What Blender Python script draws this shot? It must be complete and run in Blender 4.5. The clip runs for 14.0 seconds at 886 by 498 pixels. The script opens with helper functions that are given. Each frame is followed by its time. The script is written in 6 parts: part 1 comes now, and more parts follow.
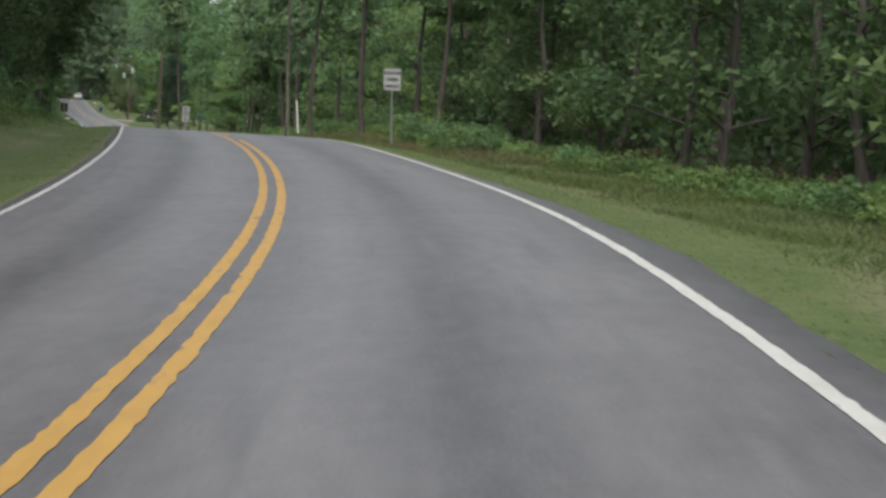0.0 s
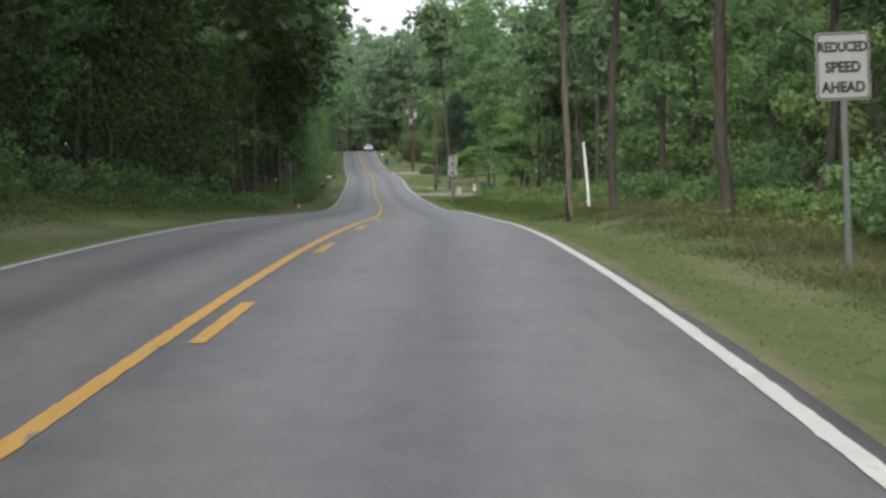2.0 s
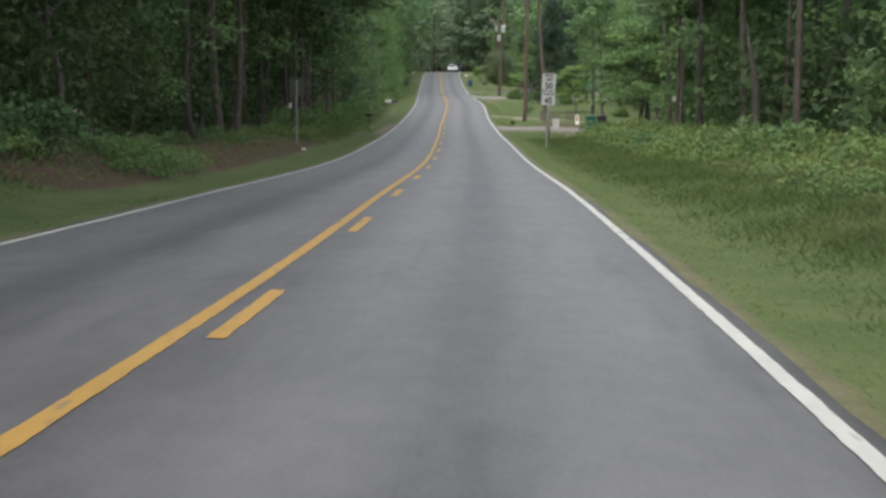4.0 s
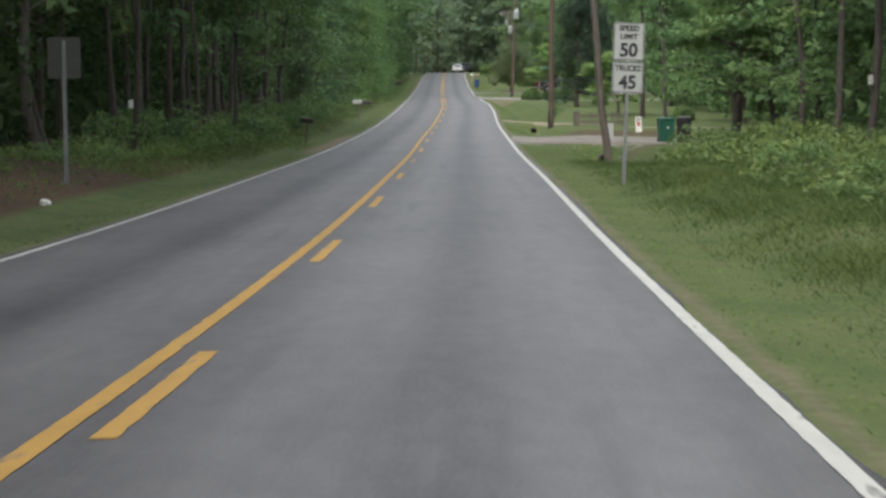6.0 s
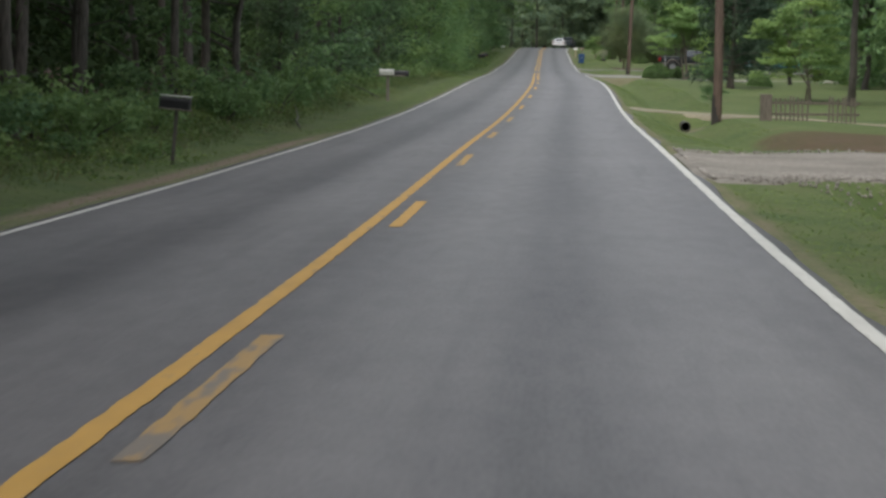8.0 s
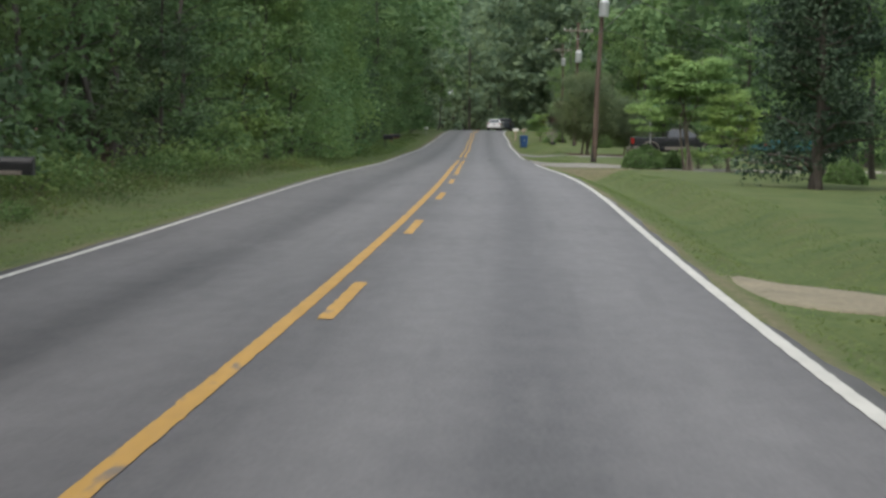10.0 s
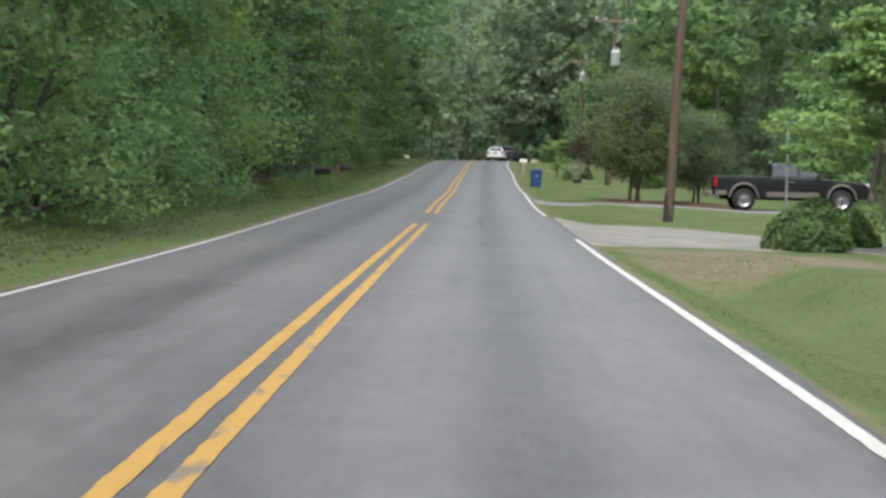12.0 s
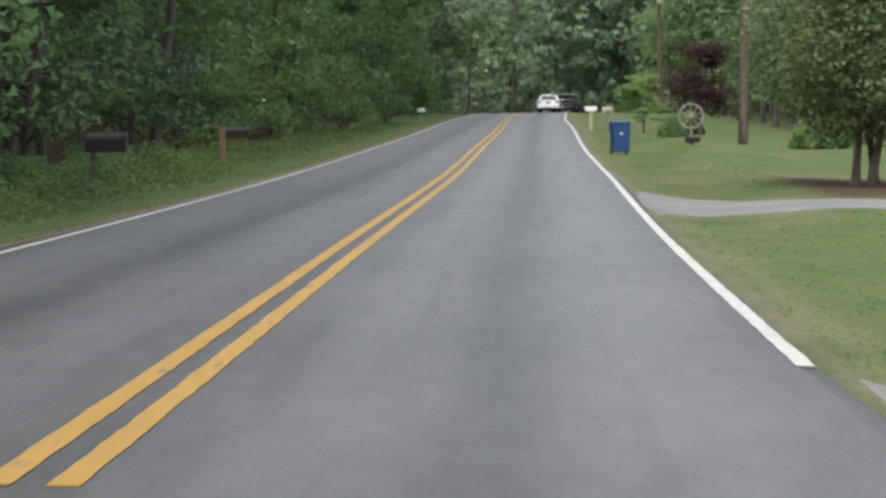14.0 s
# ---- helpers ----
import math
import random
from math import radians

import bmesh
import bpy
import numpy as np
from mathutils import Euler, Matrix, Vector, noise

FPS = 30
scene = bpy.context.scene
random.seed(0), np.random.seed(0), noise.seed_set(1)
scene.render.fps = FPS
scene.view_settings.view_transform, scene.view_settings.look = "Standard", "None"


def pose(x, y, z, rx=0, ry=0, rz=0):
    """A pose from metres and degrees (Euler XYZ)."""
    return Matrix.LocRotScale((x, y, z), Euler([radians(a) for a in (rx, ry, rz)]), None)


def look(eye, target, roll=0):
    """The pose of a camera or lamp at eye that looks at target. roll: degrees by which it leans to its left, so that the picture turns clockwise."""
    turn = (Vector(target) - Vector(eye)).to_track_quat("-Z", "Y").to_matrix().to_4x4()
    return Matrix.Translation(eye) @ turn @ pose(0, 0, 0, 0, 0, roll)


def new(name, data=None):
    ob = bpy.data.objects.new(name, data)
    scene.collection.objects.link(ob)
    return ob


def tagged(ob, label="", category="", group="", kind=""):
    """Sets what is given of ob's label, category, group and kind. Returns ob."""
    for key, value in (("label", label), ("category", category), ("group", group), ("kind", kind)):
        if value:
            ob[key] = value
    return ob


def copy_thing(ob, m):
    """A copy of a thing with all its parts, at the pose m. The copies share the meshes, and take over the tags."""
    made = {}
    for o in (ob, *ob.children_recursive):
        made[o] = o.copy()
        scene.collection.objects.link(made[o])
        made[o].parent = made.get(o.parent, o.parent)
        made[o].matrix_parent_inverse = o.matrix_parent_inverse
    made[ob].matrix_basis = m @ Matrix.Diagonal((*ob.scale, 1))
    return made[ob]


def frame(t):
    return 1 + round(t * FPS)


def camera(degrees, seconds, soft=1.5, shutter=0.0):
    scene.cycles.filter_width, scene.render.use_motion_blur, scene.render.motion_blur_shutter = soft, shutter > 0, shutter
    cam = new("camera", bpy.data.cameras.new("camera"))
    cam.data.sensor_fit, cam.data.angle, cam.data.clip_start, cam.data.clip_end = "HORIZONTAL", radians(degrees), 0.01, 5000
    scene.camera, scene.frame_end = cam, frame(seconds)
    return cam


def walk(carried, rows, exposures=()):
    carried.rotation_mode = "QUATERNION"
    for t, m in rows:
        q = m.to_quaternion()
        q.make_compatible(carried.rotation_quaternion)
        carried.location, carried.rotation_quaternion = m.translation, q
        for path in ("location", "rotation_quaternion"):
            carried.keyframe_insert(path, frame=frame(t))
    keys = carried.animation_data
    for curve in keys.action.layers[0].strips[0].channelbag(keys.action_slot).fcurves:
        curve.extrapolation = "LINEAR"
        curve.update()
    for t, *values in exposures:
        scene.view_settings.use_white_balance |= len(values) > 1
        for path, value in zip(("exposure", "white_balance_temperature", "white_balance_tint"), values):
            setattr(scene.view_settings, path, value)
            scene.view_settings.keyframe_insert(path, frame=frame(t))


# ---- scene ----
# ---------- camera and its drive ----------
cam = camera(22.52, 14.0, soft=2.8, shutter=0.12)
walk(cam, [
    (0.0, pose(1.667, -0.096, 0.442, 86.903, -2.714, -0.527)),
    (0.5, pose(1.915, 12.529, 0.577, 87.575, -0.880, 1.853)),
    (1.0, pose(1.499, 25.409, 0.746, 86.793, -1.238, 4.817)),
    (1.5, pose(0.643, 38.325, 0.924, 87.133, 0.147, 6.467)),
    (2.0, pose(-0.630, 51.078, 1.051, 87.713, 0.800, 7.532)),
    (2.8, pose(-3.228, 71.455, 1.203, 86.939, 0.409, 8.755)),
    (3.6, pose(-5.901, 91.833, 1.049, 86.164, 0.018, 9.271)),
    (4.5, pose(-9.107, 114.757, 0.667, 85.293, -0.422, 10.740)),
    (5.0, pose(-11.098, 127.645, 0.481, 85.062, -0.679, 10.822)),
    (5.5, pose(-13.041, 140.359, 0.221, 85.869, 0.556, 10.153)),
    (6.0, pose(-15.110, 153.165, 0.044, 85.951, 0.497, 10.191)),
    (6.5, pose(-17.214, 165.637, -0.195, 84.688, -1.356, 12.740)),
    (7.0, pose(-19.377, 178.460, -0.389, 85.686, -0.626, 12.003)),
    (7.5, pose(-21.535, 191.312, -0.488, 85.701, -0.503, 12.343)),
    (8.0, pose(-23.632, 203.645, -0.503, 85.460, -0.581, 12.803)),
    (8.5, pose(-25.747, 216.477, -0.599, 86.742, -0.046, 11.831)),
    (9.0, pose(-28.025, 229.409, -0.548, 87.244, -0.219, 11.389)),
    (9.8, pose(-31.600, 249.786, -0.477, 87.612, -0.415, 11.199)),
    (10.7, pose(-35.535, 272.711, -0.313, 88.026, -0.637, 11.161)),
    (11.5, pose(-39.032, 293.088, 0.049, 88.394, -0.833, 11.418)),
    (12.0, pose(-41.186, 306.052, 0.315, 88.450, -1.198, 11.239)),
    (12.5, pose(-43.322, 318.945, 0.435, 88.321, -0.606, 11.764)),
    (13.0, pose(-45.478, 331.567, 0.541, 87.966, -0.466, 12.496)),
    (13.5, pose(-47.669, 344.501, 0.646, 87.830, 0.617, 12.298)),
    (14.0, pose(-49.980, 357.110, 0.801, 87.342, 0.847, 12.675)),
], exposures=[(0.0, 0.96, 6450, 10), (0.7, 1.04, 6450, 10), (2.0, 1.06, 6450, 10), (4.5, 1.26, 6430, 10), (5.0, 1.3, 6430, 10), (6.0, 1.18, 6430, 10), (6.5, 1.08, 6430, 10), (7.5, 0.97, 6430, 10), (9.0, 0.86, 6500, 10), (11.5, 1.28, 6430, 10), (12.5, 1.52, 6370, 10), (13.5, 1.55, 6370, 10), (14.0, 1.45, 6370, 10)])

# ---------- overcast daylight ----------
SUN_UP, SUN_AZ = radians(58), radians(189)
world = bpy.data.worlds.new("overcast_sky")
scene.world = world
world.use_nodes = True
wt = world.node_tree
wt.nodes.clear()
sky = wt.nodes.new("ShaderNodeTexSky")
sky.sky_type, sky.sun_disc = "NISHITA", False
sky.sun_elevation, sky.sun_rotation = SUN_UP, SUN_AZ
sky.air_density, sky.dust_density, sky.ozone_density, sky.altitude = 1.0, 6.0, 1.0, 0
cloud = wt.nodes.new("ShaderNodeMix")
cloud.data_type = "RGBA"
cloud.inputs[0].default_value = 0.62
cloud.inputs[7].default_value = (8.6, 9.15, 9.5, 1)
back = wt.nodes.new("ShaderNodeBackground")
back.inputs["Strength"].default_value = 0.10
wout = wt.nodes.new("ShaderNodeOutputWorld")
wt.links.new(sky.outputs[0], cloud.inputs[6])
wt.links.new(cloud.outputs[2], back.inputs["Color"])
wt.links.new(back.outputs[0], wout.inputs[0])
sun = bpy.data.lights.new("sun", "SUN")
sun.energy, sun.angle, sun.color = 1.15, radians(30), (1.0, 0.97, 0.92)
sun_ob = new("sun", sun)
sun_ob.matrix_world = look((math.sin(SUN_AZ) * 40, math.cos(SUN_AZ) * 40, 40 * math.tan(SUN_UP)), (0, 0, 0))

# ---------- materials ----------
def material(name):
    m = bpy.data.materials.new(name)
    m.use_nodes = True
    nt = m.node_tree
    return m, nt, nt.nodes["Principled BSDF"]


def node(nt, kind, **settings):
    n = nt.nodes.new(kind)
    for key, value in settings.items():
        if key == "scale":
            n.inputs["Scale"].default_value = value
        elif key == "detail":
            n.inputs["Detail"].default_value = value
    return n


def ramp(nt, src, stops):
    r = nt.nodes.new("ShaderNodeValToRGB")
    els = r.color_ramp.elements
    while len(els) < len(stops):
        els.new(0.5)
    for e, (pos, col) in zip(els, stops):
        e.position = pos
        e.color = (*col, 1) if len(col) == 3 else col
    nt.links.new(src, r.inputs[0])
    return r.outputs[0]


def mix(nt, fac, a, b):
    m = nt.nodes.new("ShaderNodeMix")
    m.data_type = "RGBA"
    for sock, v in ((m.inputs[0], fac), (m.inputs[6], a), (m.inputs[7], b)):
        if isinstance(v, (int, float)):
            sock.default_value = v
        elif isinstance(v, tuple):
            sock.default_value = (*v, 1)
        else:
            nt.links.new(v, sock)
    return m.outputs[2]


def bump(nt, bsdf, height, strength, distance=0.02):
    b = nt.nodes.new("ShaderNodeBump")
    b.inputs["Strength"].default_value, b.inputs["Distance"].default_value = strength, distance
    nt.links.new(height, b.inputs["Height"])
    nt.links.new(b.outputs[0], bsdf.inputs["Normal"])


def simple(name, col, rough=0.6, metal=0.0, grain=0.12, scale=9.0, rel=0.0):
    """Painted or plain surface with blotches and fine grain."""
    m, nt, b = material(name)
    co = nt.nodes.new("ShaderNodeTexCoord").outputs["Object"]
    n1 = node(nt, "ShaderNodeTexNoise", scale=scale, detail=6)
    n2 = node(nt, "ShaderNodeTexNoise", scale=scale * 9, detail=3)
    nt.links.new(co, n1.inputs[0])
    nt.links.new(co, n2.inputs[0])
    lo, hi = tuple(c * (1 - grain) for c in col), tuple(min(1, c * (1 + grain)) for c in col)
    c1 = ramp(nt, n1.outputs[0], [(0.35, lo), (0.65, hi)])
    c2 = mix(nt, 0.35, c1, ramp(nt, n2.outputs[0], [(0.35, lo), (0.65, hi)]))
    nt.links.new(c2, b.inputs["Base Color"])
    b.inputs["Roughness"].default_value, b.inputs["Metallic"].default_value = rough, metal
    if rel:
        bump(nt, b, n2.outputs[0], rel, 0.01)
    return m


def leaf_material(name, dark, light, through_part=0.35):
    m, nt, b = material(name)
    geo = nt.nodes.new("ShaderNodeNewGeometry")
    obi = nt.nodes.new("ShaderNodeObjectInfo")
    pos = node(nt, "ShaderNodeTexNoise", scale=0.45, detail=2)
    nt.links.new(geo.outputs["Position"], pos.inputs[0])
    a = ramp(nt, geo.outputs["Random Per Island"], [(0.0, dark), (1.0, light)])
    warm = tuple(min(1, c * f) for c, f in zip(light, (1.25, 1.12, 0.75)))
    c1 = mix(nt, ramp(nt, pos.outputs[0], [(0.42, (0, 0, 0)), (0.66, (0.55,) * 3)]), a, warm)
    cool = tuple(c * f for c, f in zip(dark, (0.9, 1.0, 1.15)))
    c2 = mix(nt, ramp(nt, obi.outputs["Random"], [(0.0, (0, 0, 0)), (1.0, (0.5,) * 3)]), c1, cool)
    nt.links.new(c2, b.inputs["Base Color"])
    b.inputs["Roughness"].default_value = 0.65
    b.inputs["Specular IOR Level"].default_value = 0.15
    tr = nt.nodes.new("ShaderNodeBsdfTranslucent")
    nt.links.new(c2, tr.inputs[0])
    mx = nt.nodes.new("ShaderNodeMixShader")
    mx.inputs[0].default_value = through_part
    nt.links.new(b.outputs[0], mx.inputs[1])
    nt.links.new(tr.outputs[0], mx.inputs[2])
    nt.links.new(mx.outputs[0], nt.nodes["Material Output"].inputs[0])
    return m


def bark_material(name, dark, light):
    m, nt, b = material(name)
    co = nt.nodes.new("ShaderNodeTexCoord").outputs["Object"]
    mp = nt.nodes.new("ShaderNodeMapping")
    mp.inputs["Scale"].default_value = (7, 7, 1.3)
    nt.links.new(co, mp.inputs[0])
    v = node(nt, "ShaderNodeTexVoronoi", scale=2.2)
    nt.links.new(mp.outputs[0], v.inputs[0])
    n = node(nt, "ShaderNodeTexNoise", scale=1.3, detail=7)
    nt.links.new(mp.outputs[0], n.inputs[0])
    c = mix(nt, 0.5, ramp(nt, v.outputs[0], [(0.05, dark), (0.6, light)]), ramp(nt, n.outputs[0], [(0.3, dark), (0.7, light)]))
    nt.links.new(c, b.inputs["Base Color"])
    b.inputs["Roughness"].default_value = 0.9
    bump(nt, b, v.outputs[0], 0.8, 0.03)
    return m


def asphalt_material():
    m, nt, b = material("worn_asphalt")
    uv = nt.nodes.new("ShaderNodeTexCoord").outputs["UV"]
    sep = nt.nodes.new("ShaderNodeSeparateXYZ")
    nt.links.new(uv, sep.inputs[0])
    mp = nt.nodes.new("ShaderNodeMapping")
    mp.inputs["Scale"].default_value = (1.0, 0.16, 1)
    nt.links.new(uv, mp.inputs[0])
    streak = node(nt, "ShaderNodeTexNoise", scale=1.6, detail=5)
    nt.links.new(mp.outputs[0], streak.inputs[0])
    patch = node(nt, "ShaderNodeTexNoise", scale=0.35, detail=4)
    nt.links.new(uv, patch.inputs[0])
    grain = node(nt, "ShaderNodeTexNoise", scale=38, detail=6)
    mp3 = nt.nodes.new("ShaderNodeMapping")
    mp3.inputs["Scale"].default_value = (1.0, 0.3, 1)
    nt.links.new(uv, mp3.inputs[0])
    nt.links.new(mp3.outputs[0], grain.inputs[0])
    agg = node(nt, "ShaderNodeTexVoronoi", scale=70)
    nt.links.new(uv, agg.inputs[0])
    # four wheel tracks polished paler, an oil-dark strip down each lane
    wave = nt.nodes.new("ShaderNodeMath")
    wave.operation = "ABSOLUTE"
    nt.links.new(sep.outputs[0], wave.inputs[0])
    wear = ramp(nt, wave.outputs[0], [(0.0, (0.42,) * 3), (0.24, (0.62,) * 3), (0.36, (0.52,) * 3), (0.44, (0.37,) * 3), (0.5, (0.37,) * 3), (0.61, (0.54,) * 3), (0.76, (0.62,) * 3), (0.97, (0.46,) * 3)])
    div = nt.nodes.new("ShaderNodeMath")
    div.operation = "DIVIDE"
    div.inputs[1].default_value = 3.3
    nt.links.new(wave.outputs[0], div.inputs[0])
    nt.links.new(div.outputs[0], wear.node.inputs[0])
    base = ramp(nt, streak.outputs[0], [(0.32, (0.0470, 0.0454, 0.0475)), (0.68, (0.1357, 0.1314, 0.1356))])
    c1 = mix(nt, 0.5, base, ramp(nt, patch.outputs[0], [(0.38, (0.0490, 0.0473, 0.0496)), (0.62, (0.1282, 0.1238, 0.1279))]))
    c2 = mix(nt, 0.62, c1, ramp(nt, wear, [(0.34, (0.0340, 0.0326, 0.0346)), (0.6, (0.1431, 0.1381, 0.1425))]))
    c3 = mix(nt, 0.18, c2, ramp(nt, grain.outputs[0], [(0.32, (0.0226, 0.0219, 0.0232)), (0.68, (0.1771, 0.1719, 0.1767))]))
    mott = node(nt, "ShaderNodeTexNoise", scale=5.5, detail=8)
    nt.links.new(mp3.outputs[0], mott.inputs[0])
    c3 = mix(nt, 0.12, c3, ramp(nt, mott.outputs[0], [(0.36, (0.0264, 0.0256, 0.0269)), (0.64, (0.1771, 0.1710, 0.1760))]))
    # short pale scrapes and dark smears, long along the road
    mp2 = nt.nodes.new("ShaderNodeMapping")
    mp2.inputs["Scale"].default_value = (1.0, 0.05, 1)
    nt.links.new(uv, mp2.inputs[0])
    drag = node(nt, "ShaderNodeTexNoise", scale=3.4, detail=3)
    nt.links.new(mp2.outputs[0], drag.inputs[0])
    c3 = mix(nt, ramp(nt, drag.outputs[0], [(0.56, (0, 0, 0)), (0.74, (0.3,) * 3)]), c3, (0.0284, 0.0277, 0.0292))
    c3 = mix(nt, ramp(nt, drag.outputs[0], [(0.26, (0.2,) * 3), (0.4, (0, 0, 0))]), c3, (0.1788, 0.1740, 0.1767))
    nt.links.new(c3, b.inputs["Base Color"])
    b.inputs["Roughness"].default_value = 0.555
    b.inputs["Specular IOR Level"].default_value = 0.156
    bump(nt, b, agg.outputs[0], 0.06, 0.004)
    return m


def paint_material(name, col, worn):
    """Road paint, broken where the tyres have worn it to the asphalt."""
    m, nt, b = material(name)
    uv = nt.nodes.new("ShaderNodeTexCoord").outputs["UV"]
    mp = nt.nodes.new("ShaderNodeMapping")
    mp.inputs["Scale"].default_value = (6, 1.2, 1)
    nt.links.new(uv, mp.inputs[0])
    n1 = node(nt, "ShaderNodeTexNoise", scale=1.1, detail=8)
    nt.links.new(mp.outputs[0], n1.inputs[0])
    n2 = node(nt, "ShaderNodeTexNoise", scale=0.06, detail=2)
    nt.links.new(uv, n2.inputs[0])
    mul = nt.nodes.new("ShaderNodeMath")
    mul.operation = "MULTIPLY_ADD"
    nt.links.new(n2.outputs[0], mul.inputs[0])
    mul.inputs[1].default_value = 0.35
    nt.links.new(n1.outputs[0], mul.inputs[2])
    lo = tuple(c * 0.8 for c in col)
    paint = ramp(nt, n1.outputs[0], [(0.3, lo), (0.7, col)])
    c = mix(nt, ramp(nt, mul.outputs[0], [(worn, (0, 0, 0)), (worn + 0.09, (0.85,) * 3)]), paint, (0.1, 0.095, 0.092))
    nt.links.new(c, b.inputs["Base Color"])
    b.inputs["Roughness"].default_value = 0.7
    return m


def ground_material():
    """Grass, pine straw and bare earth, blended by the cover painted on the sheet."""
    m, nt, b = material("verge_ground")
    at = nt.nodes.new("ShaderNodeAttribute")
    at.attribute_name = "cover"
    sep = nt.nodes.new("ShaderNodeSeparateXYZ")
    nt.links.new(at.outputs["Vector"], sep.inputs[0])
    pos = nt.nodes.new("ShaderNodeNewGeometry").outputs["Position"]
    n1 = node(nt, "ShaderNodeTexNoise", scale=0.5, detail=6)
    n2 = node(nt, "ShaderNodeTexNoise", scale=7, detail=8)
    n3 = node(nt, "ShaderNodeTexNoise", scale=24, detail=6)
    for n in (n1, n2, n3):
        nt.links.new(pos, n.inputs[0])
    grass = mix(nt, 0.5, ramp(nt, n1.outputs[0], [(0.3, (0.05, 0.078, 0.025)), (0.7, (0.096, 0.122, 0.043))]),
                ramp(nt, n2.outputs[0], [(0.3, (0.04, 0.066, 0.02)), (0.7, (0.11, 0.132, 0.048))]))
    dry = node(nt, "ShaderNodeTexNoise", scale=0.8, detail=7)
    nt.links.new(pos, dry.inputs[0])
    grass = mix(nt, ramp(nt, dry.outputs[0], [(0.5, (0, 0, 0)), (0.72, (0.5,) * 3)]), grass, (0.11, 0.105, 0.05))
    grass = mix(nt, ramp(nt, dry.outputs[0], [(0.3, (0.6,) * 3), (0.45, (0, 0, 0))]), grass, (0.035, 0.066, 0.02))
    hay = mix(nt, 0.5, ramp(nt, n2.outputs[0], [(0.3, (0.1, 0.098, 0.052)), (0.7, (0.2, 0.185, 0.105))]),
              ramp(nt, n3.outputs[0], [(0.3, (0.085, 0.09, 0.045)), (0.7, (0.215, 0.195, 0.12))]))
    straw = mix(nt, 0.5, ramp(nt, n2.outputs[0], [(0.3, (0.04, 0.025, 0.016)), (0.7, (0.105, 0.062, 0.038))]),
                ramp(nt, n3.outputs[0], [(0.3, (0.03, 0.02, 0.013)), (0.7, (0.098, 0.064, 0.04))]))
    earth = mix(nt, 0.5, ramp(nt, n2.outputs[0], [(0.3, (0.115, 0.09, 0.066)), (0.7, (0.215, 0.175, 0.132))]),
                ramp(nt, n3.outputs[0], [(0.3, (0.085, 0.062, 0.045)), (0.7, (0.205, 0.16, 0.12))]))

    def edge(chan):
        mu = nt.nodes.new("ShaderNodeMath")
        mu.operation = "MULTIPLY_ADD"
        av = nt.nodes.new("ShaderNodeMath")
        av.operation = "MULTIPLY_ADD"
        av.inputs[1].default_value = 0.6
        nt.links.new(n3.outputs[0], av.inputs[0])
        hf = nt.nodes.new("ShaderNodeMath")
        hf.operation = "MULTIPLY"
        hf.inputs[1].default_value = 0.4
        nt.links.new(n1.outputs[0], hf.inputs[0])
        nt.links.new(hf.outputs[0], av.inputs[2])
        nt.links.new(av.outputs[0], mu.inputs[0])
        mu.inputs[1].default_value = 0.7
        su = nt.nodes.new("ShaderNodeMath")
        su.operation = "SUBTRACT"
        nt.links.new(chan, su.inputs[0])
        su.inputs[1].default_value = 0.35
        nt.links.new(su.outputs[0], mu.inputs[2])
        return ramp(nt, mu.outputs[0], [(0.35, (0, 0, 0)), (0.65, (1, 1, 1))])
    c = mix(nt, edge(sep.outputs[2]), grass, hay)
    c = mix(nt, edge(sep.outputs[0]), c, straw)
    c = mix(nt, edge(sep.outputs[1]), c, earth)
    nt.links.new(c, b.inputs["Base Color"])
    b.inputs["Roughness"].default_value = 0.95
    b.inputs["Specular IOR Level"].default_value = 0.2
    bump(nt, b, n3.outputs[0], 0.3, 0.03)
    return m


def gravel_material(name, lo, hi, sand=None):
    m, nt, b = material(name)
    pos = nt.nodes.new("ShaderNodeNewGeometry").outputs["Position"]
    v = node(nt, "ShaderNodeTexVoronoi", scale=22)
    n = node(nt, "ShaderNodeTexNoise", scale=0.9, detail=6)
    for k in (v, n):
        nt.links.new(pos, k.inputs[0])
    c = mix(nt, 0.5, ramp(nt, v.outputs["Color"], [(0.2, lo), (0.8, hi)]), ramp(nt, n.outputs[0], [(0.3, lo), (0.7, hi)]))
    if sand:
        drift = node(nt, "ShaderNodeTexNoise", scale=0.55, detail=5)
        nt.links.new(pos, drift.inputs[0])
        c = mix(nt, ramp(nt, drift.outputs[0], [(0.55, (0, 0, 0)), (0.68, (0.8,) * 3)]), c, sand)
    nt.links.new(c, b.inputs["Base Color"])
    b.inputs["Roughness"].default_value = 0.95
    bump(nt, b, v.outputs[0], 0.35, 0.02)
    return m


def glass_material():
    m, nt, b = material("tinted_car_glass")
    b.inputs["Base Color"].default_value = (0.02, 0.025, 0.03, 1)
    b.inputs["Roughness"].default_value = 0.05
    b.inputs["Specular IOR Level"].default_value = 0.8
    return m


